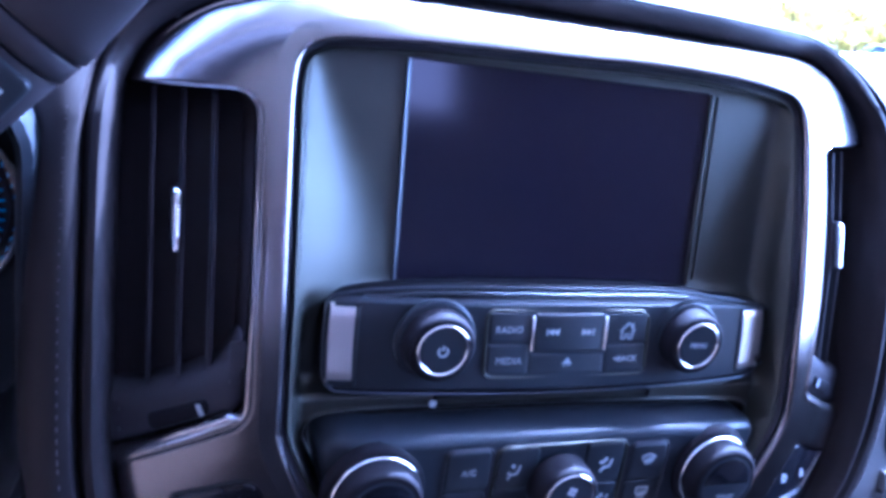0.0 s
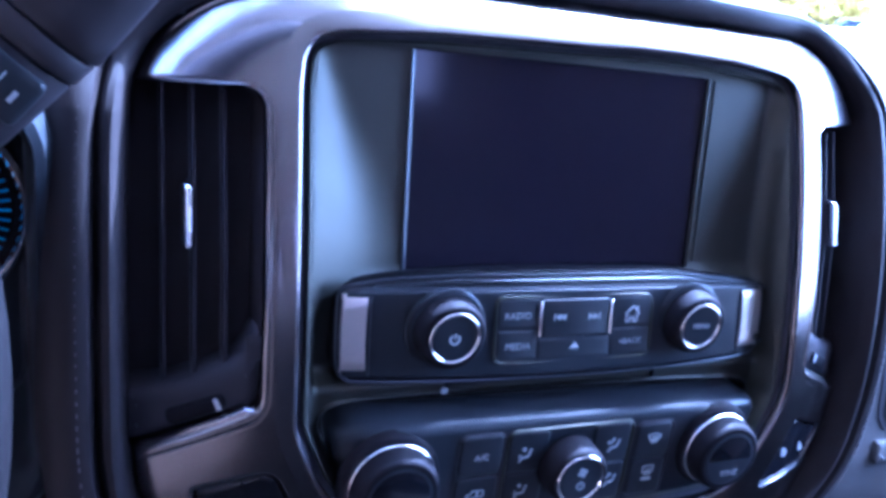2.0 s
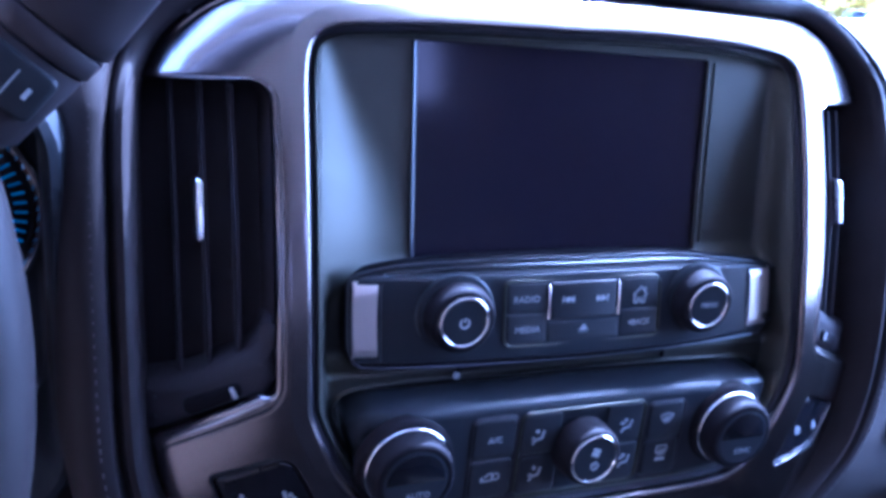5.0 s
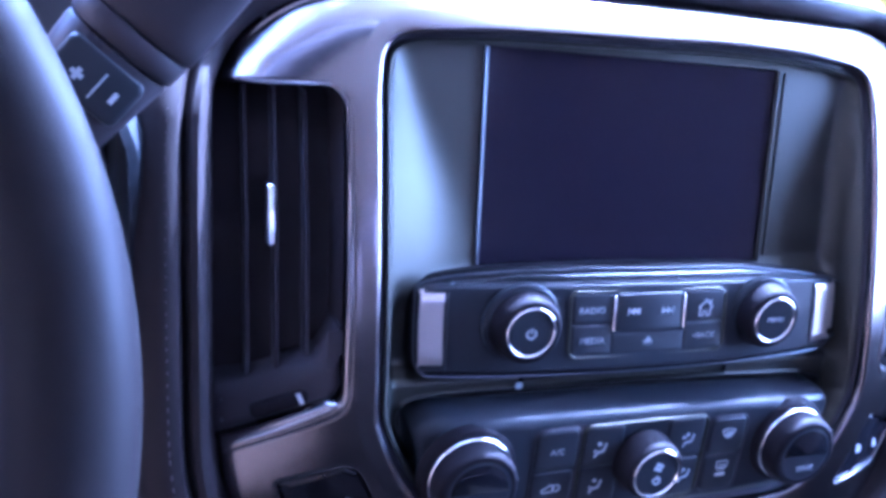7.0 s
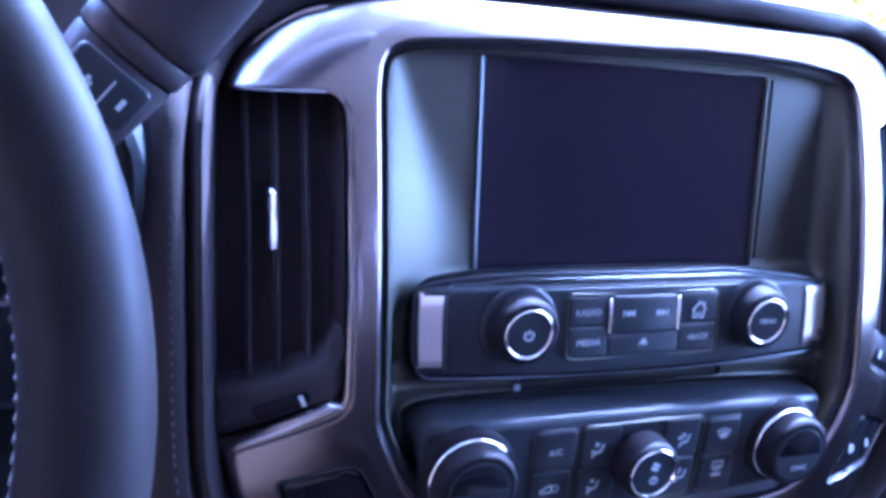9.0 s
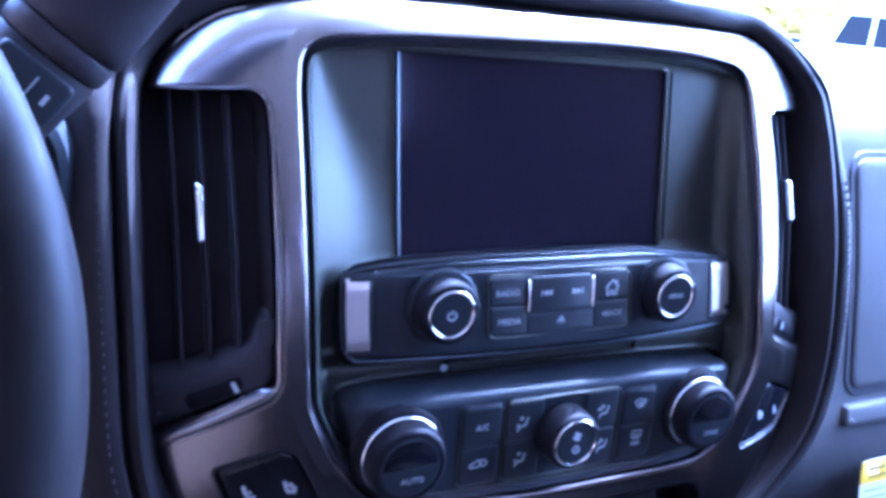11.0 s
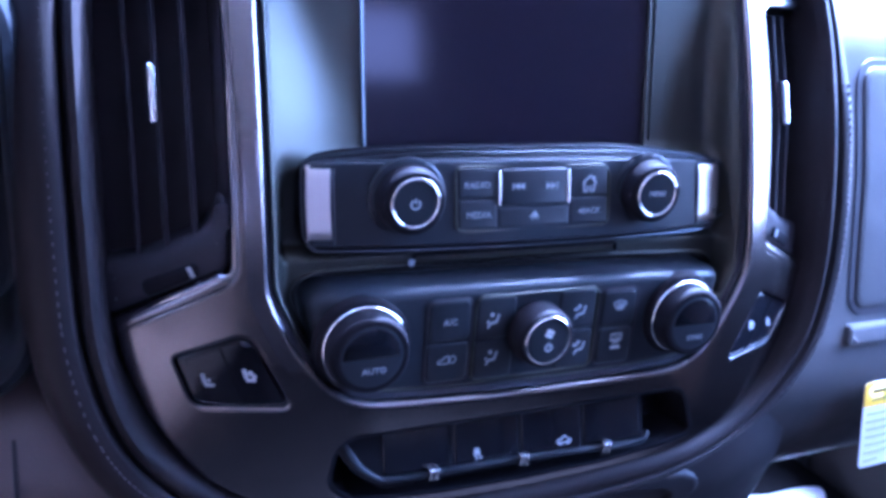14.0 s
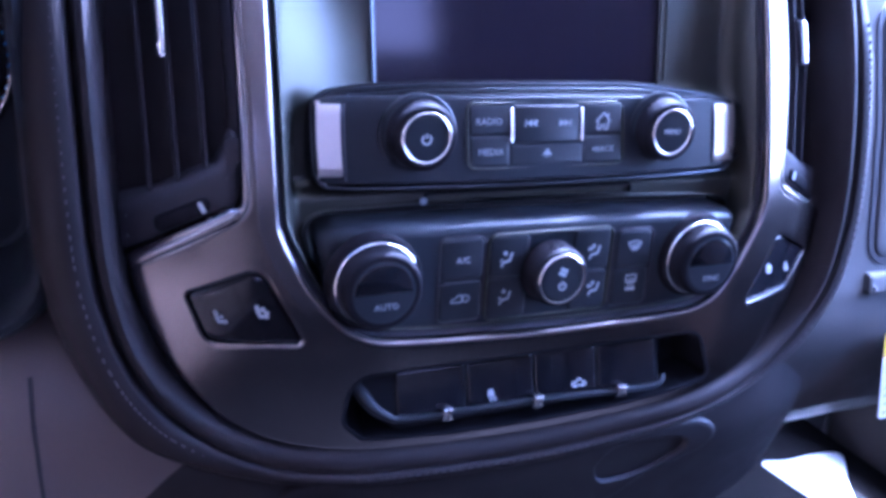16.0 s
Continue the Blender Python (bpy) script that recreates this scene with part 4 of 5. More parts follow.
railp = [(-0.108, 0.331, ORIGIN - 0.0745), (-0.102, 0.3235, ORIGIN - 0.0835), (-0.092, 0.3200, ORIGIN - 0.0905), (-0.0794, 0.3192, ORIGIN - 0.0926), (-0.0101, 0.3190, ORIGIN - 0.0930), (0.0282, 0.3190, ORIGIN - 0.0946), (0.0692, 0.3195, ORIGIN - 0.0968), (0.0839, 0.3205, ORIGIN - 0.0960), (0.0870, 0.3235, ORIGIN - 0.0925)]
part("rail", tube(smooth(railp, False, 0.006), lambda t: 0.0019 + 0.0022 * (1 - step(0.0, 0.16, t)), 12), FACE, bank, "satin black rail")
for cx, cz in ((-0.0596, -0.0903), (-0.0031, -0.0914), (0.0538, -0.0930)):
    bm = bmesh.new()
    for dx in (-0.0017, 0.0017):
        loft(bm, [at_depth(rrect(cx + dx, cz - 0.0016, 0.0021 - 2 * i, 0.0078 - 2 * i, 0.0009 - i, 3), flat(0.3172), dy) for i, dy in ((0.0, 0.0030), (0.0, -0.0006), (0.0003, -0.0012), (0.0006, -0.0014))], cap_last=True)
        loft(bm, [at_depth(circle(cx + dx, cz + 0.0012, r, 12), flat(0.3158), dy) for r, dy in ((0.0010, 0.0004), (0.0009, -0.0006), (0.0005, -0.0011))], cap_last=True)
    part("chrome_clip", bm, CHROME, bank, "small chrome clip")

# ---------------------------------------------------------------- air vents
def vent(side):
    t = thing("air_vent", "black dashboard air vent with chrome slider tab", "air vent", (side * 0.19, 0.36, 1.30), "dashboard air vents")

    def m(pts):
        return [(x if side < 0 else 0.003 - x, h) for x, h in pts]
    o = m(rounded([(-0.1622, 0.1668, 0.010), (-0.1628, 0.0245, 0.014), (-0.222, -0.003, 0.004), (-0.226, 0.1625, 0.004)]))
    part("housing", raised(dense(o), [(-0.003, 0.010), (0, 0.008), (0.002, 0.016), (0.004, 0.026)], dash, 0.01), SOFT, t, flip=(0, -1, 0))
    low = m(rounded([(-0.1642, 0.0640, 0.002), (-0.1632, 0.0255, 0.012), (-0.2225, -0.0020, 0.003), (-0.2225, 0.0240, 0.003), (-0.1990, 0.0310, 0.02), (-0.1735, 0.0445, 0.012), (-0.1690, 0.0530, 0.006)]))
    part("lower_face", raised(dense(low), [(0, 0.026), (0, 0.0110), (0.0010, 0.0084), (0.0030, 0.0068), (0.0060, 0.0061)], dash, 0.006), DULL, t, flip=(0, -1, 0))
    wheel = m(rounded([(-0.2040, 0.0192, 0.003), (-0.2030, 0.0108, 0.003), (-0.1783, 0.0236, 0.003), (-0.1790, 0.0310, 0.003)]))
    w = part("thumbwheel", raised(dense(wheel), [(0, 0.004), (0, -0.0004), (0.0007, -0.0013), (0.002, -0.0017)], lambda x, h: dash(x, h) + 0.0058), KNOB, t)
    b = bmesh.new()
    mk = m([(-0.1842, 0.0274), (-0.1824, 0.0280), (-0.1803, 0.0235), (-0.1822, 0.0226)])
    loft(b, [at_depth(mk, dash, 0.0045), at_depth(mk, dash, 0.0037)], cap_last=True)
    part("marker", b, INK, w)
    for cx, bot in ((-0.2048, 0.030), (-0.1920, 0.0335), (-0.1788, 0.0385)):
        b = bmesh.new()
        loops = []
        for h in (bot, (0.160 + bot) / 2, 0.160):
            y = dash(side * cx, h) + 0.012
            x = m([(cx - (h - 0.1) * 0.010, h)])[0][0]
            loops.append([(x - 0.0008, y + 0.012, ORIGIN + h), (x - 0.0011, y + 0.0010, ORIGIN + h), (x - 0.0006, y + 0.0001, ORIGIN + h), (x + 0.0006, y + 0.0001, ORIGIN + h), (x + 0.0011, y + 0.0010, ORIGIN + h), (x + 0.0008, y + 0.012, ORIGIN + h)])
        loft(b, loops, cap_first=True, cap_last=True)
        part("slat", b, DULL, t)
    tab = m(rrect(-0.1953, 0.1062, 0.0054, 0.0285, 0.0026, 6))
    part("slider_tab", raised(tab, [(0.001, 0.024), (0.0, 0.011), (0.0002, 0.0072), (0.0006, 0.0058), (0.0012, 0.0050), (0.0018, 0.0046), (0.0024, 0.0044)], dash), CHROME, t, "chrome slider tab")


vent(-1)
vent(1)

# ---------------------------------------------------------------- passenger side of the dash
xs = [0.20 + 0.02 * i for i in range(34)]
hs = [-0.30, -0.25, -0.217, -0.208, -0.200, -0.193, -0.187, -0.180, -0.172, -0.155, -0.14, -0.125, -0.108, -0.09, -0.078, -0.070, -0.055, -0.03, 0.0, 0.03, 0.06, 0.09, 0.12, 0.135, 0.145, 0.152, 0.160, 0.166, 0.172, 0.1755, 0.178]
bm = bmesh.new()
rows = [[(x, passenger(x, h), ORIGIN + h) for x in xs] for h in hs]
rows += [[(x, y, ORIGIN + h) for x in xs] for y, h in ((0.50, 0.1800), (0.55, 0.181), (0.62, 0.182), (0.72, 0.183), (0.86, 0.184), (1.02, 0.184), (1.05, 0.10))]
loft(bm, rows, closed=False)
part("passenger_panel", bm, VINYL, dashboard, "dark grey grained passenger panel", 60, flip=(0, -1, 0.5))
ab = rounded([(0.304, -0.052, 0.013), (0.308, 0.047, 0.0), (0.306, 0.131, 0.016), (0.80, 0.131, 0.013), (0.80, -0.052, 0.013)])
bm = bmesh.new()
loft(bm, [at_depth(inset(dense(ab, 0.012), i), passenger, dy) for i, dy in ((-0.0036, 0.0006), (-0.0030, -0.0010), (0.0026, -0.0010), (0.0032, 0.0006))])
part("airbag_seam", bm, DULL, dashboard, "dark gap round the airbag cover", flip=(0, -1, 0))
part("airbag_cover", raised(dense(ab, 0.012), [(0.0024, 0.0005), (0.0024, -0.0010), (0.0030, -0.0019), (0.0045, -0.0024), (0.008, -0.0026)], passenger, 0.012), VINYL, dashboard, flip=(0, -1, 0))
tr = rounded([(0.294, -0.075, 0.003), (0.85, -0.075, 0.003), (0.85, -0.060, 0.003), (0.299, -0.060, 0.003)])
part("trim_strip", raised(dense(tr, 0.012), [(0, 0.004), (0, -0.003), (0.001, -0.0045), (0.003, -0.005)], passenger, 0.012), VINYL, dashboard, flip=(0, -1, 0))

# top pad over and behind the centre stack, and the driver side
bm = bmesh.new()
xt = [-0.85 + 0.05 * i for i in range(22)]
loft(bm, [[(x, y, ORIGIN + h) for x in xt] for y, h in ((0.405, 0.19), (0.415, 0.205), (0.44, 0.2175), (0.47, 0.2215), (0.52, 0.2205), (0.62, 0.212), (0.80, 0.198), (1.02, 0.186), (1.05, 0.10))], closed=False)
part("top_pad", bm, VINYL, dashboard, flip=(0, 0, 1))

# lower centre panel with the drawer
def lower(x, h):
    return 0.343 + 0.30 * max(0, -0.16 - h) + 2.0 * max(0, abs(x) - 0.15) ** 2 + 0.15 * max(0, h + 0.15)


lp = rounded([(-0.30, -0.11, 0.01), (0.262, -0.11, 0.01), (0.256, -0.199, 0.006), (0.248, -0.229, 0.012), (0.196, -0.249, 0.02), (0.10, -0.32, 0.02), (-0.10, -0.32, 0.02)])
part("lower_panel", raised(dense(lp, 0.01), [(-0.002, 0.05), (-0.001, 0.003), (0.001, 0.0008), (0.003, 0.0)], lower, 0.012), MOULD, dashboard, "black lower centre panel", flip=(0, -1, 0))
drawer = thing("storage_drawer", "closed black storage drawer with finger pull under the centre stack", "drawer", (0, 0.34, 1.10))
do = smooth([(-0.150, -0.150), (-0.120, -0.1390), (-0.0416, -0.1340), (-0.0031, -0.1362), (0.0593, -0.1400), (0.1275, -0.1424), (0.1470, -0.1458), (0.1554, -0.1550), (0.1480, -0.1675), (0.1290, -0.1755), (0.1069, -0.1840), (0.0800, -0.2050), (0.0300, -0.2200), (-0.100, -0.2250), (-0.150, -0.2100)])
pull = smooth([(0.0590, -0.1660), (0.0666, -0.1540), (0.0827, -0.1495), (0.1057, -0.1506), (0.1280, -0.1530), (0.1339, -0.1610), (0.1283, -0.1690), (0.1113, -0.1795), (0.0888, -0.1850), (0.0680, -0.1830)])
part("drawer_front", raised(dense(do), [(-0.0012, 0.004), (-0.0004, -0.0022), (0.0006, -0.0034), (0.002, -0.0040), (0.004, -0.0042)], lower, 0.008, holes=[pull]), MOULD, drawer, flip=(0, -1, 0))
part("finger_pull", raised(pull, [(0, -0.0042), (0.0008, -0.0038), (0.0018, -0.0022), (0.003, 0.010), (0.005, 0.034)], lower, 0.008), BLACK, drawer, flip=(0, -1, 0))

# driver knee panel and the wall between the rim and the instruments
def knee(x, h):
    return 0.352 + 0.45 * max(0, h + 0.085) + 0.9 * max(0, h + 0.055) + 0.10 * max(0, -h - 0.12) + 0.15 * max(0, -0.27 - x)


kp = [(-0.60, -0.03), (-0.215, -0.03), (-0.222, -0.050), (-0.205, -0.080), (-0.180, -0.113), (-0.150, -0.135), (-0.130, -0.30), (-0.60, -0.30)]
part("knee_panel", raised(dense(kp, 0.01), [(0, 0.03), (0, 0.0)], knee, 0.008), KNEE, dashboard, "dark grey knee panel", 60, flip=(0, -1, 0))
bm = bmesh.new()
loft(bm, [[(-0.2655 + 0.0155 * max(0, -0.075 - h) + dx, knee(-0.264, h) + dy, ORIGIN + h) for dx, dy in ((-0.0012, 0.001), (-0.0009, -0.0006), (0.0009, -0.0006), (0.0012, 0.001))] for h in [-0.062 - 0.006 * k for k in range(40)]], closed=False)
part("panel_seam", bm, BLACK, dashboard)

cluster_ob = thing("instrument_cluster", "dark instrument cluster with chrome-ringed blue-marked gauge", "instrument cluster", (-0.43, 0.47, 1.28))
co = rounded([(-0.62, -0.035, 0.03), (-0.2550, -0.035, 0.03), (-0.2550, 0.155, 0.03), (-0.62, 0.20, 0.03)])


def cdepth(x, h):
    return 0.358 + 0.05 * (h + 0.03)


part("hood", raised(dense(co, 0.008), [(-0.010, 0.03), (-0.008, 0.008), (-0.004, 0.0005), (0.0, -0.001), (0.003, 0.004), (0.006, 0.03), (0.009, 0.07), (0.011, 0.093), (0.014, 0.0945)], cdepth, 0.02), FACE, cluster_ob, flip=(0, -1, 0))
GX, GH, GR, GY = -0.3185, 0.083, 0.052, 0.452
g = part("gauge_dial", raised(circle(GX, GH, GR, 72), [(0, 0.01), (0, 0.002), (0.002, 0.001)], flat(GY)), GLOSS, cluster_ob)
bm = bmesh.new()
loft(bm, [[(x, GY - u, ORIGIN + h) for x, h in circle(GX, GH, r, 72)] for r, u in ((GR + 0.004, 0.0), (GR + 0.004, 0.006), (GR + 0.002, 0.008), (GR, 0.006), (GR - 0.001, 0.0))])
part("gauge_ring", bm, CHROME, g, "chrome gauge ring")
for k in range(41):
    a = radians(-130 + 260 * k / 40)
    c, s = math.sin(a), math.cos(a)
    ln = 0.010 if k % 5 == 0 else 0.006
    bm = bmesh.new()
    slab(bm, bar(GX + c * (GR - 0.005), GH + s * (GR - 0.005), GX + c * (GR - 0.005 - ln), GH + s * (GR - 0.005 - ln), 0.0009), GY - 0.0006, 0.0004)
    part("tick", bm, BLUEINK, g)

# hood over the instruments, with a rounded upper edge
HOODLINE = smooth([(-0.60, 0.160), (-0.258, 0.160), (-0.2505, 0.178), (-0.2490, 0.190), (-0.254, 0.1985), (-0.267, 0.206), (-0.30, 0.221), (-0.36, 0.237), (-0.45, 0.244), (-0.60, 0.240)], True, 0.005)
part("instrument_hood", raised(HOODLINE, [(0.0, 0.14), (0.0, 0.011), (0.0010, 0.0062), (0.0028, 0.0028), (0.0055, 0.0008), (0.0085, 0.0)], lambda x, h: 0.386 + 0.25 * (0.21 - h), 0.012), VINYL, dashboard, "dark grey hood over the instruments", 60)

# ---------------------------------------------------------------- steering wheel
wheel = thing("steering_wheel", "black leather steering wheel with grey seam stitching", "steering wheel", (-0.444, 0.23, 1.40))
WC, WR = Vector((-0.4508, 0.203, 1.410)), 0.1835
WM = Matrix.Translation(WC) @ Matrix.Rotation(radians(90 - 24), 4, 'X')
ring = [WM @ Vector((WR * math.cos(2 * math.pi * k / 120), WR * math.sin(2 * math.pi * k / 120), 0)) for k in range(120)]
axis = (WM.to_3x3() @ Vector((0, 0, 1)))
part("rim", tube(ring, 0.0160, 28, True, 0.92, axis), LEATHER, wheel, "black leather rim", 80)
for k in range(220):
    a = 2 * math.pi * k / 220
    if not (-1.3 < math.atan2(math.sin(a), math.cos(a)) < 1.3):
        continue
    r = WR - 0.0158
    bm = tube([WM @ Vector((r * math.cos(a + d), r * math.sin(a + d), 0.003 - 0.006 * e)) for d, e in ((-0.006, 0), (0.0, 0.5), (0.006, 1))], 0.0006, 5)
    part("stitch", bm, THREAD, wheel)
bm = bmesh.new()
loft(bm, [[WM @ Vector((rr * math.cos(2 * math.pi * k / 40), rr * math.sin(2 * math.pi * k / 40), zz)) for k in range(40)] for rr, zz in ((0.075, -0.06), (0.078, -0.03), (0.074, -0.012), (0.060, -0.004))], cap_first=True, cap_last=True)
part("hub", bm, SOFT, wheel)
for a in (180, 270):
    a = radians(a)
    part("spoke", tube([WM @ Vector((r * math.cos(a), r * math.sin(a), z)) for r, z in ((0.06, -0.02), (0.12, -0.014), (0.178, -0.002))], lambda t: 0.016 - 0.004 * t, 12, False, 0.6, axis), SOFT, wheel)
part("column", tube([WM @ Vector((0, 0, -0.03)), WM @ Vector((0, 0, -0.10)), WM @ Vector((0, 0, -0.22))], 0.045, 24), BLACK, wheel)

# ---------------------------------------------------------------- column gear lever
lever = thing("gear_lever", "black column gear lever with plus and minus rocker", "gear lever", (-0.33, 0.34, 1.40))
LA = Vector((-0.2655, 0.3500, ORIGIN + 0.1680)) - 0.0315 * Vector((0.64, -0.06, 0.77)).normalized()
LD = Vector((0.64, -0.06, 0.77)).normalized()
LS = LD.cross(Vector((0, 1, 0))).normalized()
LN = LS.cross(LD).normalized()
if LN.y > 0:
    LN = -LN


def lev(s, u, v):
    """A place on the lever: s along it, u across, v toward the driver."""
    return LA + LD * s + LS * u + LN * v


def lever_body(secs, name, mat, label=""):
    b = bmesh.new()
    loops = []
    for s, w, d in secs:
        loops.append([lev(s, w * math.copysign(abs(math.cos(a)) ** 0.8, math.cos(a)), d * math.copysign(abs(math.sin(a)) ** 0.8, math.sin(a))) for a in [2 * math.pi * k / 36 for k in range(36)]])
    loft(b, loops, cap_first=True, cap_last=True)
    return part(name, b, mat, lever, label, 60)


lever_body([(-0.10, 0.010, 0.009), (0.0, 0.0130, 0.012), (0.012, 0.0150, 0.014)], "stem", BLACK)
lever_body([(0.004, 0.0150, 0.0150), (0.010, 0.0190, 0.0160), (0.030, 0.0205, 0.0165), (0.043, 0.0215, 0.0165), (0.0445, 0.0208, 0.016)], "switch_section", HANDLE)
lever_body([(0.0452, 0.0208, 0.0160), (0.0462, 0.0222, 0.0172), (0.0545, 0.0228, 0.0176), (0.0553, 0.0220, 0.0170)], "collar", HANDLE)
lever_body([(0.0558, 0.0220, 0.0165), (0.0570, 0.0236, 0.0180), (0.065, 0.0235, 0.0190), (0.09, 0.0225, 0.0200), (0.13, 0.0215, 0.0205), (0.17, 0.0200, 0.0190), (0.195, 0.0150, 0.0145), (0.205, 0.006, 0.006)], "handle", HANDLE)
bm = bmesh.new()
loft(bm, [[lev(0.0315 + x * sc, u * sc, v) for x, u in rrect(0, 0, 0.0200, 0.0310, 0.003)] for v, sc in ((0.0120, 1.0), (0.0174, 1.0), (0.0184, 0.95), (0.0187, 0.86))], cap_last=True)
rk = part("rocker", bm, KEY, lever)
for nm, shapes in (("plus_symbol", [((0.0278, 0.0058), (0.0326, 0.0058)), ((0.0302, 0.0034), (0.0302, 0.0082))]), ("divider_symbol", [((0.0256, -0.0020), (0.0370, -0.0020))]), ("minus_symbol", [((0.0290, -0.0088), (0.0336, -0.0088))])):
    bm = bmesh.new()
    for (s0, u0), (s1, u1) in shapes:
        o = bar(s0, u0, s1, u1, 0.0018 if nm != "divider_symbol" else 0.0007)
        loft(bm, [[lev(s, u, 0.0183) for s, u in o], [lev(s, u, 0.0191) for s, u in o]], cap_last=True)
    part(nm, bm, INK, rk)

# ---------------------------------------------------------------- paper label on the glove box
label = thing("warning_label", "white paper label with a yellow header, hung on the glove box", "label", (0.36, 0.35, 1.15))


def lab(x, h):
    return 0.3490 + 0.02 * (h + 0.10)


lo = rounded([(0.3270, -0.1800, 0.004), (0.412, -0.1790, 0.004), (0.3980, -0.1025, 0.003), (0.3130, -0.1035, 0.003)], 4)
lc = part("card", raised(dense(lo), [(0, 0.0006), (0, 0.0), ], lab, 0.01), PAPER, label, flip=(0, -1, 0))
hd = rounded([(0.3168, -0.1245, 0), (0.4018, -0.1235, 0), (0.3980, -0.1025, 0.003), (0.3130, -0.1035, 0.003)], 4)
part("header", raised(dense(hd), [(0, 0.0003), (0, -0.0004)], lab, 0.01), YELLOW, lc, "yellow header", flip=(0, -1, 0))
for h, a, b in ((-0.1110, 0.323, 0.392), (-0.1185, 0.324, 0.352), (-0.1310, 0.322, 0.395), (-0.1380, 0.323, 0.390), (-0.1450, 0.325, 0.396), (-0.1520, 0.326, 0.384), (-0.1590, 0.327, 0.393), (-0.1660, 0.328, 0.388), (-0.1740, 0.330, 0.345), (-0.1700, 0.385, 0.396), (-0.1722, 0.385, 0.396), (-0.1744, 0.385, 0.396)):
    bm = bmesh.new()
    o = bar(a, h, b, h + 0.0010, 0.0026 if h > -0.12 else 0.0017)
    loft(bm, [at_depth(o, lab, -0.0003), at_depth(o, lab, -0.0007)], cap_last=True)
    part("text_line", bm, BROWNINK if h > -0.12 else GREYINK, lc)

# ---------------------------------------------------------------- cab shell
ROOF = 1.90
bm = bmesh.new()
plan = [(-0.86, -1.30), (0.86, -1.30), (0.86, 1.02), (-0.86, 1.02)]
loft(bm, [[(x, y, z) for x, y in plan] for z in (0.66, 0.72)], cap_first=True, cap_last=True)
tagged(part("floor", bm, CARPET, rake=False), "dark carpeted cab floor", "floor", kind="structure")
bm = bmesh.new()
spans = [-0.92, -0.80, -0.65, -0.5, -0.35, -0.2, -0.1, 0.0, 0.1, 0.2, 0.35, 0.5, 0.65, 0.80, 0.92]
loops = []
for x in spans:             # the unseen windscreen header bows back toward both sides, shaped for the bezel's sky reflection
    head = 0.50 - 0.50 * min(abs(x), 0.56) ** 2
    arch = [(head, ROOF), (head - 0.12, ROOF + 0.030), (0.06, ROOF + 0.085), (-0.30, ROOF + 0.11), (-0.90, ROOF + 0.13), (-1.36, ROOF + 0.13)]
    loops.append([(x, y, z) for y, z in arch + [(y, z + 0.04) for y, z in reversed(arch)]])
loft(bm, loops, cap_first=True, cap_last=True)
tagged(part("ceiling", bm, CLOTH, rake=False), "pale cloth headliner", "ceiling", kind="structure")
# unseen rear wall in two tones, split by what the stack should reflect
tagged(part("wall_rear", block(-0.40, 0.86, -1.36, -1.30, 1.42, 1.825), COCOA, rake=False), "unseen rear cab wall, brown for fill and reflections", "wall", kind="structure")
tagged(part("wall_rear_lower", block(-0.86, 0.86, -1.365, -1.295, 0.66, 1.418), DARKTRIM, rake=False), "unseen lower rear cab wall, darkened for the bezel's reflections", "wall", kind="structure")
tagged(part("wall_front", block(-0.86, 0.86, 1.03, 1.08, 0.60, 1.44), CARPET, rake=False), "carpeted bulkhead under the windscreen", "wall", kind="structure")
tagged(part("wall_left_base", block(-0.925, -0.855, -1.295, 1.02, 0.66, 0.878), DARKTRIM, rake=False), "dark lower driver side wall", "wall", kind="structure")
# unseen walls fill the driver's window to keep its light off the dash
tagged(part("wall_left", block(-0.92, -0.86, -1.30, 1.02, 0.88, 1.40), TAN, rake=False), "unseen driver side wall, tan for warm reflections", "wall", kind="structure")
tagged(part("wall_left_rear", block(-0.92, -0.86, -1.30, 0.298, 1.402, ROOF + 0.14), TAN, rake=False), "unseen driver side wall added to block window light", "wall", kind="structure")
tagged(part("wall_left_front", block(-0.92, -0.86, 0.30, 0.58, 1.402, ROOF + 0.05), TAN, rake=False), "unseen driver side wall added to block light beside the windscreen", "wall", kind="structure")
# added reflector: gives the bezel's left side its brown reflection
tagged(part("tan_bounce_panel", block(-0.925, -0.62, -0.70, 0.15, 0.88, 1.06, 0.03), TAN, rake=False), "unseen tan panel added to throw warm light on the bezel", "wall", kind="structure")
# solid where a rear door window would be, to cut light and screen reflections
tagged(part("wall_right", block(0.86, 0.92, -1.30, -0.12, 0.66, ROOF + 0.14), COCOA, rake=False), "unseen passenger side wall added to block rear side light", "wall", kind="structure")
tagged(part("door_sill", block(0.865, 0.92, 0.52, 0.80, 0.60, 0.86, 0.01), DARKTRIM, rake=False), "dark sill of the passenger doorway", "door sill", kind="structure")
tagged(part("door_1", block(0.86, 0.92, -0.12, 0.52, 0.60, 1.30, 0.01), VINYL, rake=False), "dark grey passenger door panel under its open window", "door", kind="structure")
tagged(part("wall_front_right", block(0.86, 0.92, 0.522, 0.798, 1.02, 1.34, 0.01), VINYL, rake=False), "dark grey panel under the passenger window", "wall", kind="structure")
# sunlit patch of the floor mat, made as a white sheet in its outline
mat = thing("floor_mat_sun_patch", "white sheet cut to the shape of the sun patch on the passenger floor mat", "floor mat", (0.75, 0.69, 0.72))
bm = bmesh.new()
edge = smooth([(0.690, 0.757), (0.735, 0.752), (0.790, 0.752), (0.836, 0.742), (0.818, 0.712), (0.788, 0.680), (0.760, 0.640), (0.735, 0.600), (0.694, 0.590), (0.700, 0.650), (0.692, 0.705)], step=0.01)
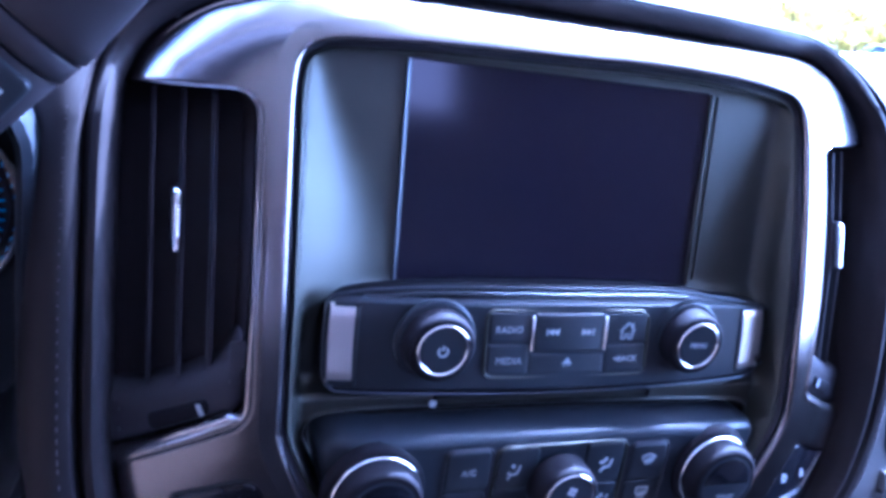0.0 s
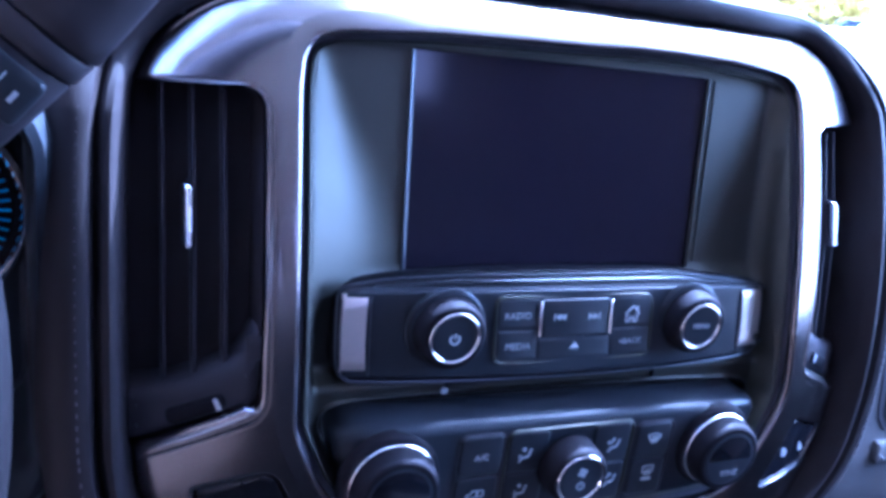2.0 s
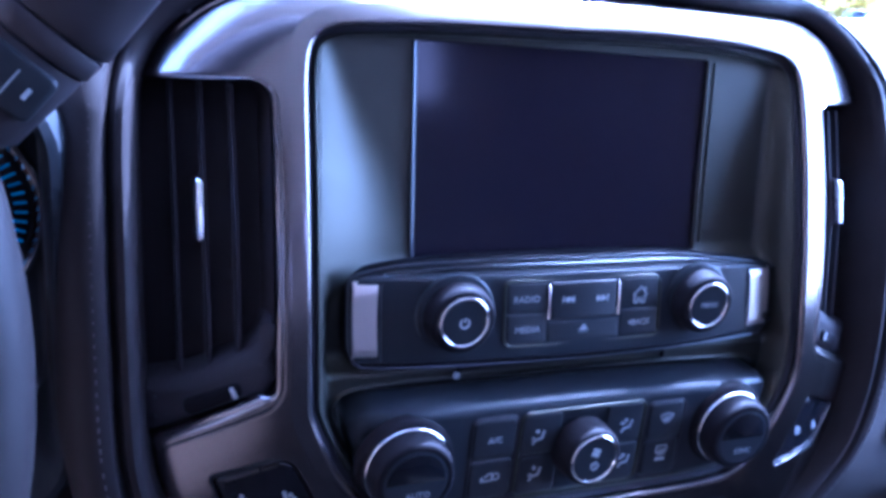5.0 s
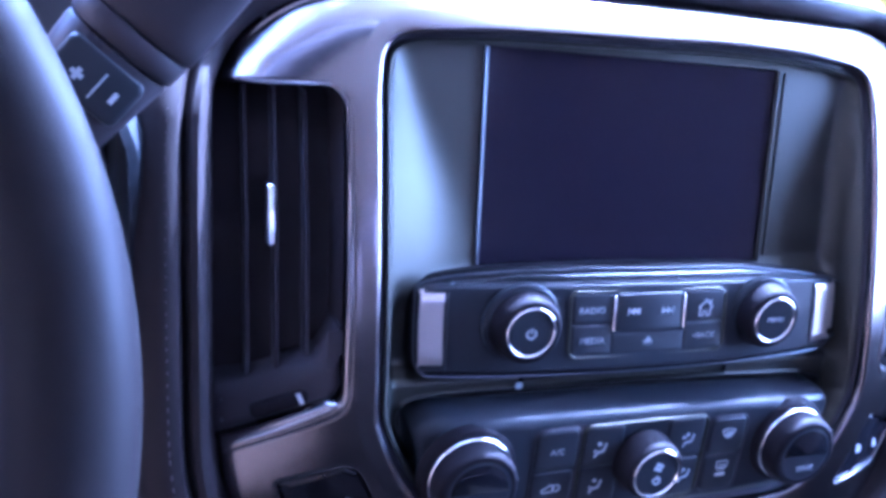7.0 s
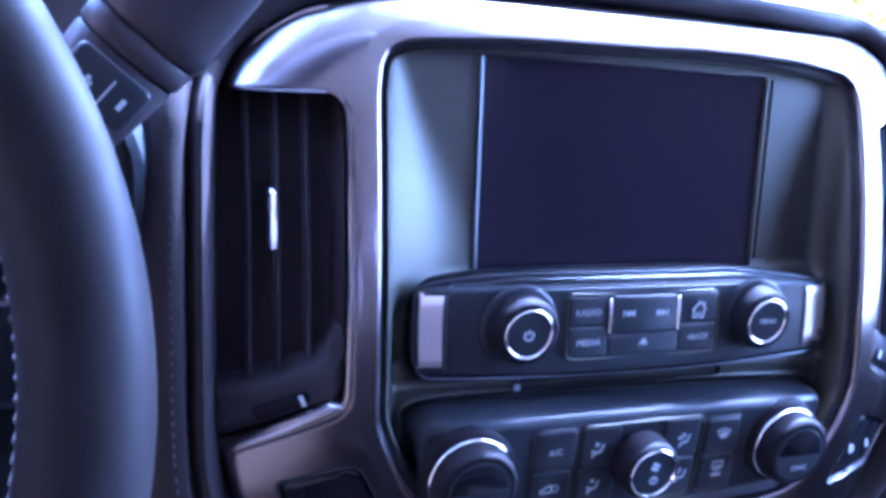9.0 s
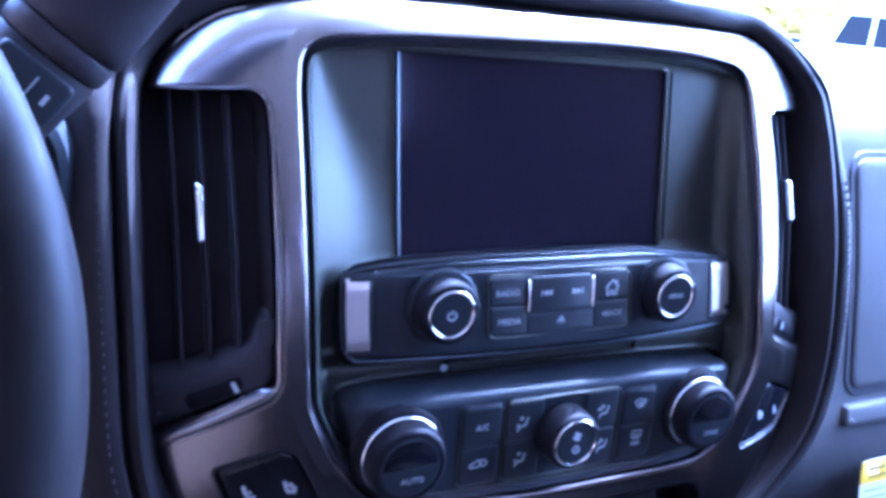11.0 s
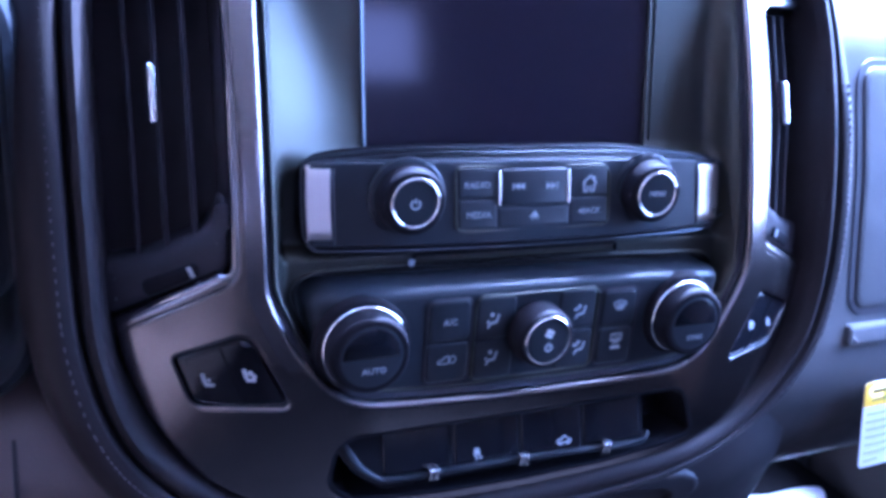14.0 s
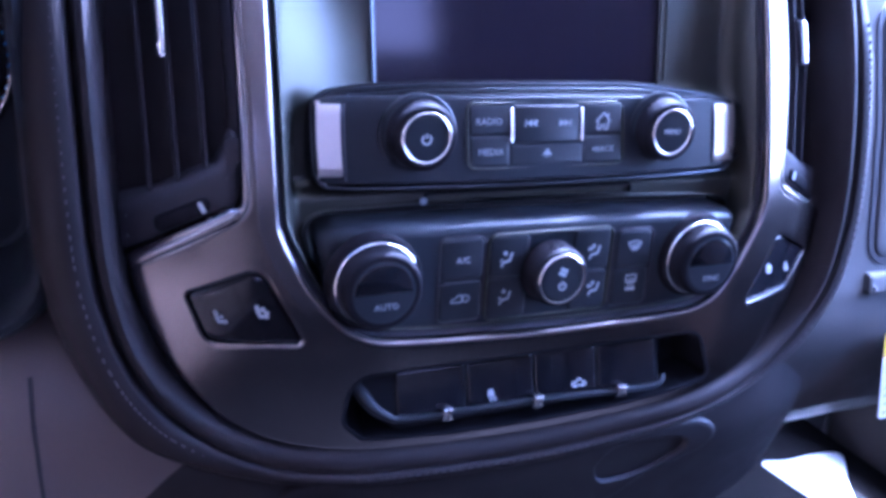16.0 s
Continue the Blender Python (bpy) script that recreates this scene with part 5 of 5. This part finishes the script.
loft(bm, [[(x, y, 0.7203 + dz) for x, y in edge] for dz in (0.0, 0.0012)], cap_last=True)
part("sheet", bm, PAPER, mat, rake=False)
tagged(part("wall_kick", block(0.86, 0.92, 0.80, 1.03, 0.60, 1.36), VINYL, rake=False), "plain footwell side panel", "wall", kind="structure")
tagged(part("pillar_rear", block(0.645, 0.86, -1.36, -1.30, 1.827, ROOF + 0.15), COCOA, rake=False), "unseen rear wall piece beside the added light opening", "pillar", kind="structure")
tagged(part("wall_rear_upper", block(-0.86, 0.10, -1.36, -1.30, 1.827, ROOF + 0.15), COCOA, rake=False), "unseen rear cab wall beside the added light opening", "wall", kind="structure")
tagged(part("wall_rear_corner", block(-0.86, -0.40, -1.36, -1.30, 1.42, 1.578), COCOA, rake=False), "unseen rear cab wall, brown for fill and reflections at the driver side", "wall", kind="structure")
tagged(part("wall_rear_side", block(-0.86, -0.54, -1.36, -1.30, 1.58, 1.825), COCOA, rake=False), "unseen rear cab wall beside the small added light opening", "wall", kind="structure")
# added openings: they light the silver end plates and recess from behind
for nm, x0, x1, z0, z1 in (("light_opening_1", 0.102, 0.643, 1.829, ROOF + 0.14), ("light_opening_2", -0.538, -0.402, 1.582, 1.825)):
    tagged(part(nm, block(x0, x1, -1.335, -1.330, z0, z1), TINTED, rake=False), "unseen tinted opening added to light the centre stack from behind", "window", kind="structure")
for nm, sx in (("pillar_left", -1), ("pillar_right", 1)):
    tagged(part(nm, tube([(sx * 0.90, 0.72, 1.36), (sx * 0.86, 0.64, 1.62), (sx * 0.80, 0.56, ROOF + 0.02)], 0.04, 12), CLOTH, rake=False), "windscreen pillar trim", "pillar", kind="structure")
    tagged(part(nm + "_rear", block(sx * 0.86 - 0.04, sx * 0.86 + 0.04, -0.27, -0.12, 1.30, ROOF + 0.02, 0.02), CLOTH, rake=False), "door pillar trim", "pillar", kind="structure")

# ---------------------------------------------------------------- outside
bm = bmesh.new()
bmesh.ops.create_grid(bm, x_segments=40, y_segments=40, size=400)
tagged(part("ground", bm, GROUND, rake=False), "pale sunlit concrete parking lot", "ground", kind="structure")


def car(name, lab_, at, turn, paint, L=4.9, W=1.9, H=1.75, belt=1.10):
    t = thing(name, lab_, "car", at, "parked cars")
    M = pose(*at, 0, 0, turn)

    def hull(secs, nm, mat, parent=t, label=""):
        b = bmesh.new()
        loft(b, [[M @ Vector((x, y, z)) for y, z in rounded([(-w / 2, z0, r), (w / 2, z0, r), (w2 / 2, z1, r), (-w2 / 2, z1, r)], 4)] for x, w, w2, z0, z1, r in secs], cap_first=True, cap_last=True)
        return part(nm, b, mat, parent, label, 50, rake=False)
    hull([(-L / 2, W * 0.86, W * 0.86, 0.45, belt * 0.85, 0.1), (-L / 2 + 0.1, W, W * 0.96, 0.35, belt, 0.12), (L * 0.1, W, W * 0.96, 0.30, belt, 0.12), (L * 0.22, W, W * 0.94, 0.30, belt * 0.98, 0.12), (L / 2 - 0.15, W * 0.97, W * 0.88, 0.35, belt * 0.85, 0.12), (L / 2, W * 0.8, W * 0.75, 0.45, belt * 0.72, 0.1)], "body", paint)
    cab = hull([(-L * 0.48, W * 0.9, W * 0.80, belt - 0.05, belt + 0.05, 0.02), (-L * 0.40, W * 0.92, W * 0.74, belt - 0.05, H - 0.04, 0.08), (-L * 0.1, W * 0.93, W * 0.76, belt - 0.05, H, 0.08), (L * 0.09, W * 0.93, W * 0.74, belt - 0.05, H - 0.05, 0.08), (L * 0.20, W * 0.92, W * 0.84, belt - 0.05, belt + 0.03, 0.02)], "cabin", paint)
    for x0, x1, s0, s1 in ((-L * 0.37, -L * 0.17, 0.12, 0.0), (-L * 0.155, L * 0.0, 0.0, 0.0), (L * 0.012, L * 0.10, 0.0, -0.30)):
        for sy in (-1, 1):
            b = bmesh.new()
            q = [(x0, belt + 0.04), (x1 + (0.06 if s1 < 0 else 0), belt + 0.04), (x1 - (0.10 if s1 < 0 else 0), H - 0.13), (x0 + s0, H - 0.13)]

            def yy(z):
                return sy * (W * 0.465 - (W * 0.083) * (z - belt) / (H - belt) + 0.02)
            loft(b, [[M @ Vector((x, yy(z) + o, z)) for x, z in q] for o in (-0.02 * sy, 0.0)], cap_last=True)
            part("window", b, CARGLASS, cab, rake=False)
    for x in (-L * 0.31, L * 0.31):
        for sy in (-1, 1):
            b = bmesh.new()
            prof = [(0.20, 0.0), (0.33, 0.0), (0.35, 0.03), (0.35, 0.17), (0.33, 0.20), (0.20, 0.20)]
            loft(b, [[M @ Vector((x + r * math.cos(a), sy * (W / 2 - 0.19 + o), 0.35 + r * math.sin(a))) for a in [2 * math.pi * k / 28 for k in range(28)]] for r, o in prof])
            w = part("wheel", b, TYRE, t, rake=False)
            b = bmesh.new()
            loft(b, [[M @ Vector((x + r * math.cos(a), sy * (W / 2 - 0.19 + o), 0.35 + r * math.sin(a))) for a in [2 * math.pi * k / 28 for k in range(28)]] for r, o in ((0.21, 0.18), (0.17, 0.16), (0.05, 0.17))], cap_last=True)
            part("rim", b, SILVER, w, rake=False)


car("parked_suv", "white parked sport utility car with tinted windows", (11.56, 9.14, 0), 129, CARPAINT, 4.9, 1.95, 2.04, 1.42)
car("parked_car", "dark blue parked sedan in the lot", (74.7, 66.5, 0), -20, CARDARK, 4.6, 1.8, 1.52, 1.05)


def bush(at, h, seed):
    rnd = random.Random(seed)
    t = thing("autumn_tree", "yellow-leaved autumn tree behind the parking lot", "tree", at, "autumn trees")
    base = Vector(at)
    b = tube([base + Vector((0.1 * math.sin(k), 0, h * 0.55 * k / 5)) for k in range(6)], lambda s: 0.16 * (1 - 0.7 * s), 8)
    for k in range(9):
        a = rnd.uniform(0, 6.28)
        z = h * rnd.uniform(0.15, 0.5)
        e = Vector((math.cos(a), math.sin(a), 0.9)) * h * rnd.uniform(0.2, 0.35)
        limb = tube([base + Vector((0, 0, z)), base + Vector((0, 0, z)) + e * 0.5, base + Vector((0, 0, z)) + e], lambda s: 0.06 * (1 - 0.8 * s), 6)
        me = bpy.data.meshes.new("limb")
        limb.to_mesh(me)
        limb.free()
        b.from_mesh(me)
        bpy.data.meshes.remove(me)
    part("trunk", b, BARK, t, rake=False)
    verts, faces = [], []
    clumps = [(rnd.gauss(0, h * 0.27), rnd.gauss(0, h * 0.27), h * rnd.uniform(0.05, 0.95)) for _ in range(80)]
    for cx, cy, cz in clumps:
        for _ in range(60):
            p = base + Vector((cx + rnd.gauss(0, h * 0.055), cy + rnd.gauss(0, h * 0.055), max(0.05, cz + rnd.gauss(0, h * 0.05))))
            r = Matrix.Rotation(rnd.uniform(0, 6.28), 3, Vector((rnd.uniform(-1, 1), rnd.uniform(-1, 1), rnd.uniform(-1, 1))).normalized())
            s = rnd.uniform(0.28, 0.60)
            i = len(verts)
            verts += [p + r @ Vector(v) * s for v in ((-1, 0, 0), (0, -0.5, 0.1), (1, 0, 0), (0, 0.5, 0.1))]
            faces.append((i, i + 1, i + 2, i + 3))
    me = bpy.data.meshes.new("crown")
    me.from_pydata(verts, [], faces)
    me.materials.append(LEAF)
    c = new("crown", me)
    c.parent = t
    c.matrix_parent_inverse = BASES[t]


for k in range(11):
    ang, dist, hh = 42.5 + 2.0 * k, 118 + 9 * math.sin(2.1 * k), 7.4 + 1.4 * math.sin(1.7 * k)
    bush((dist * math.sin(radians(ang)), dist * math.cos(radians(ang)), 0.0), hh, 10 + k)
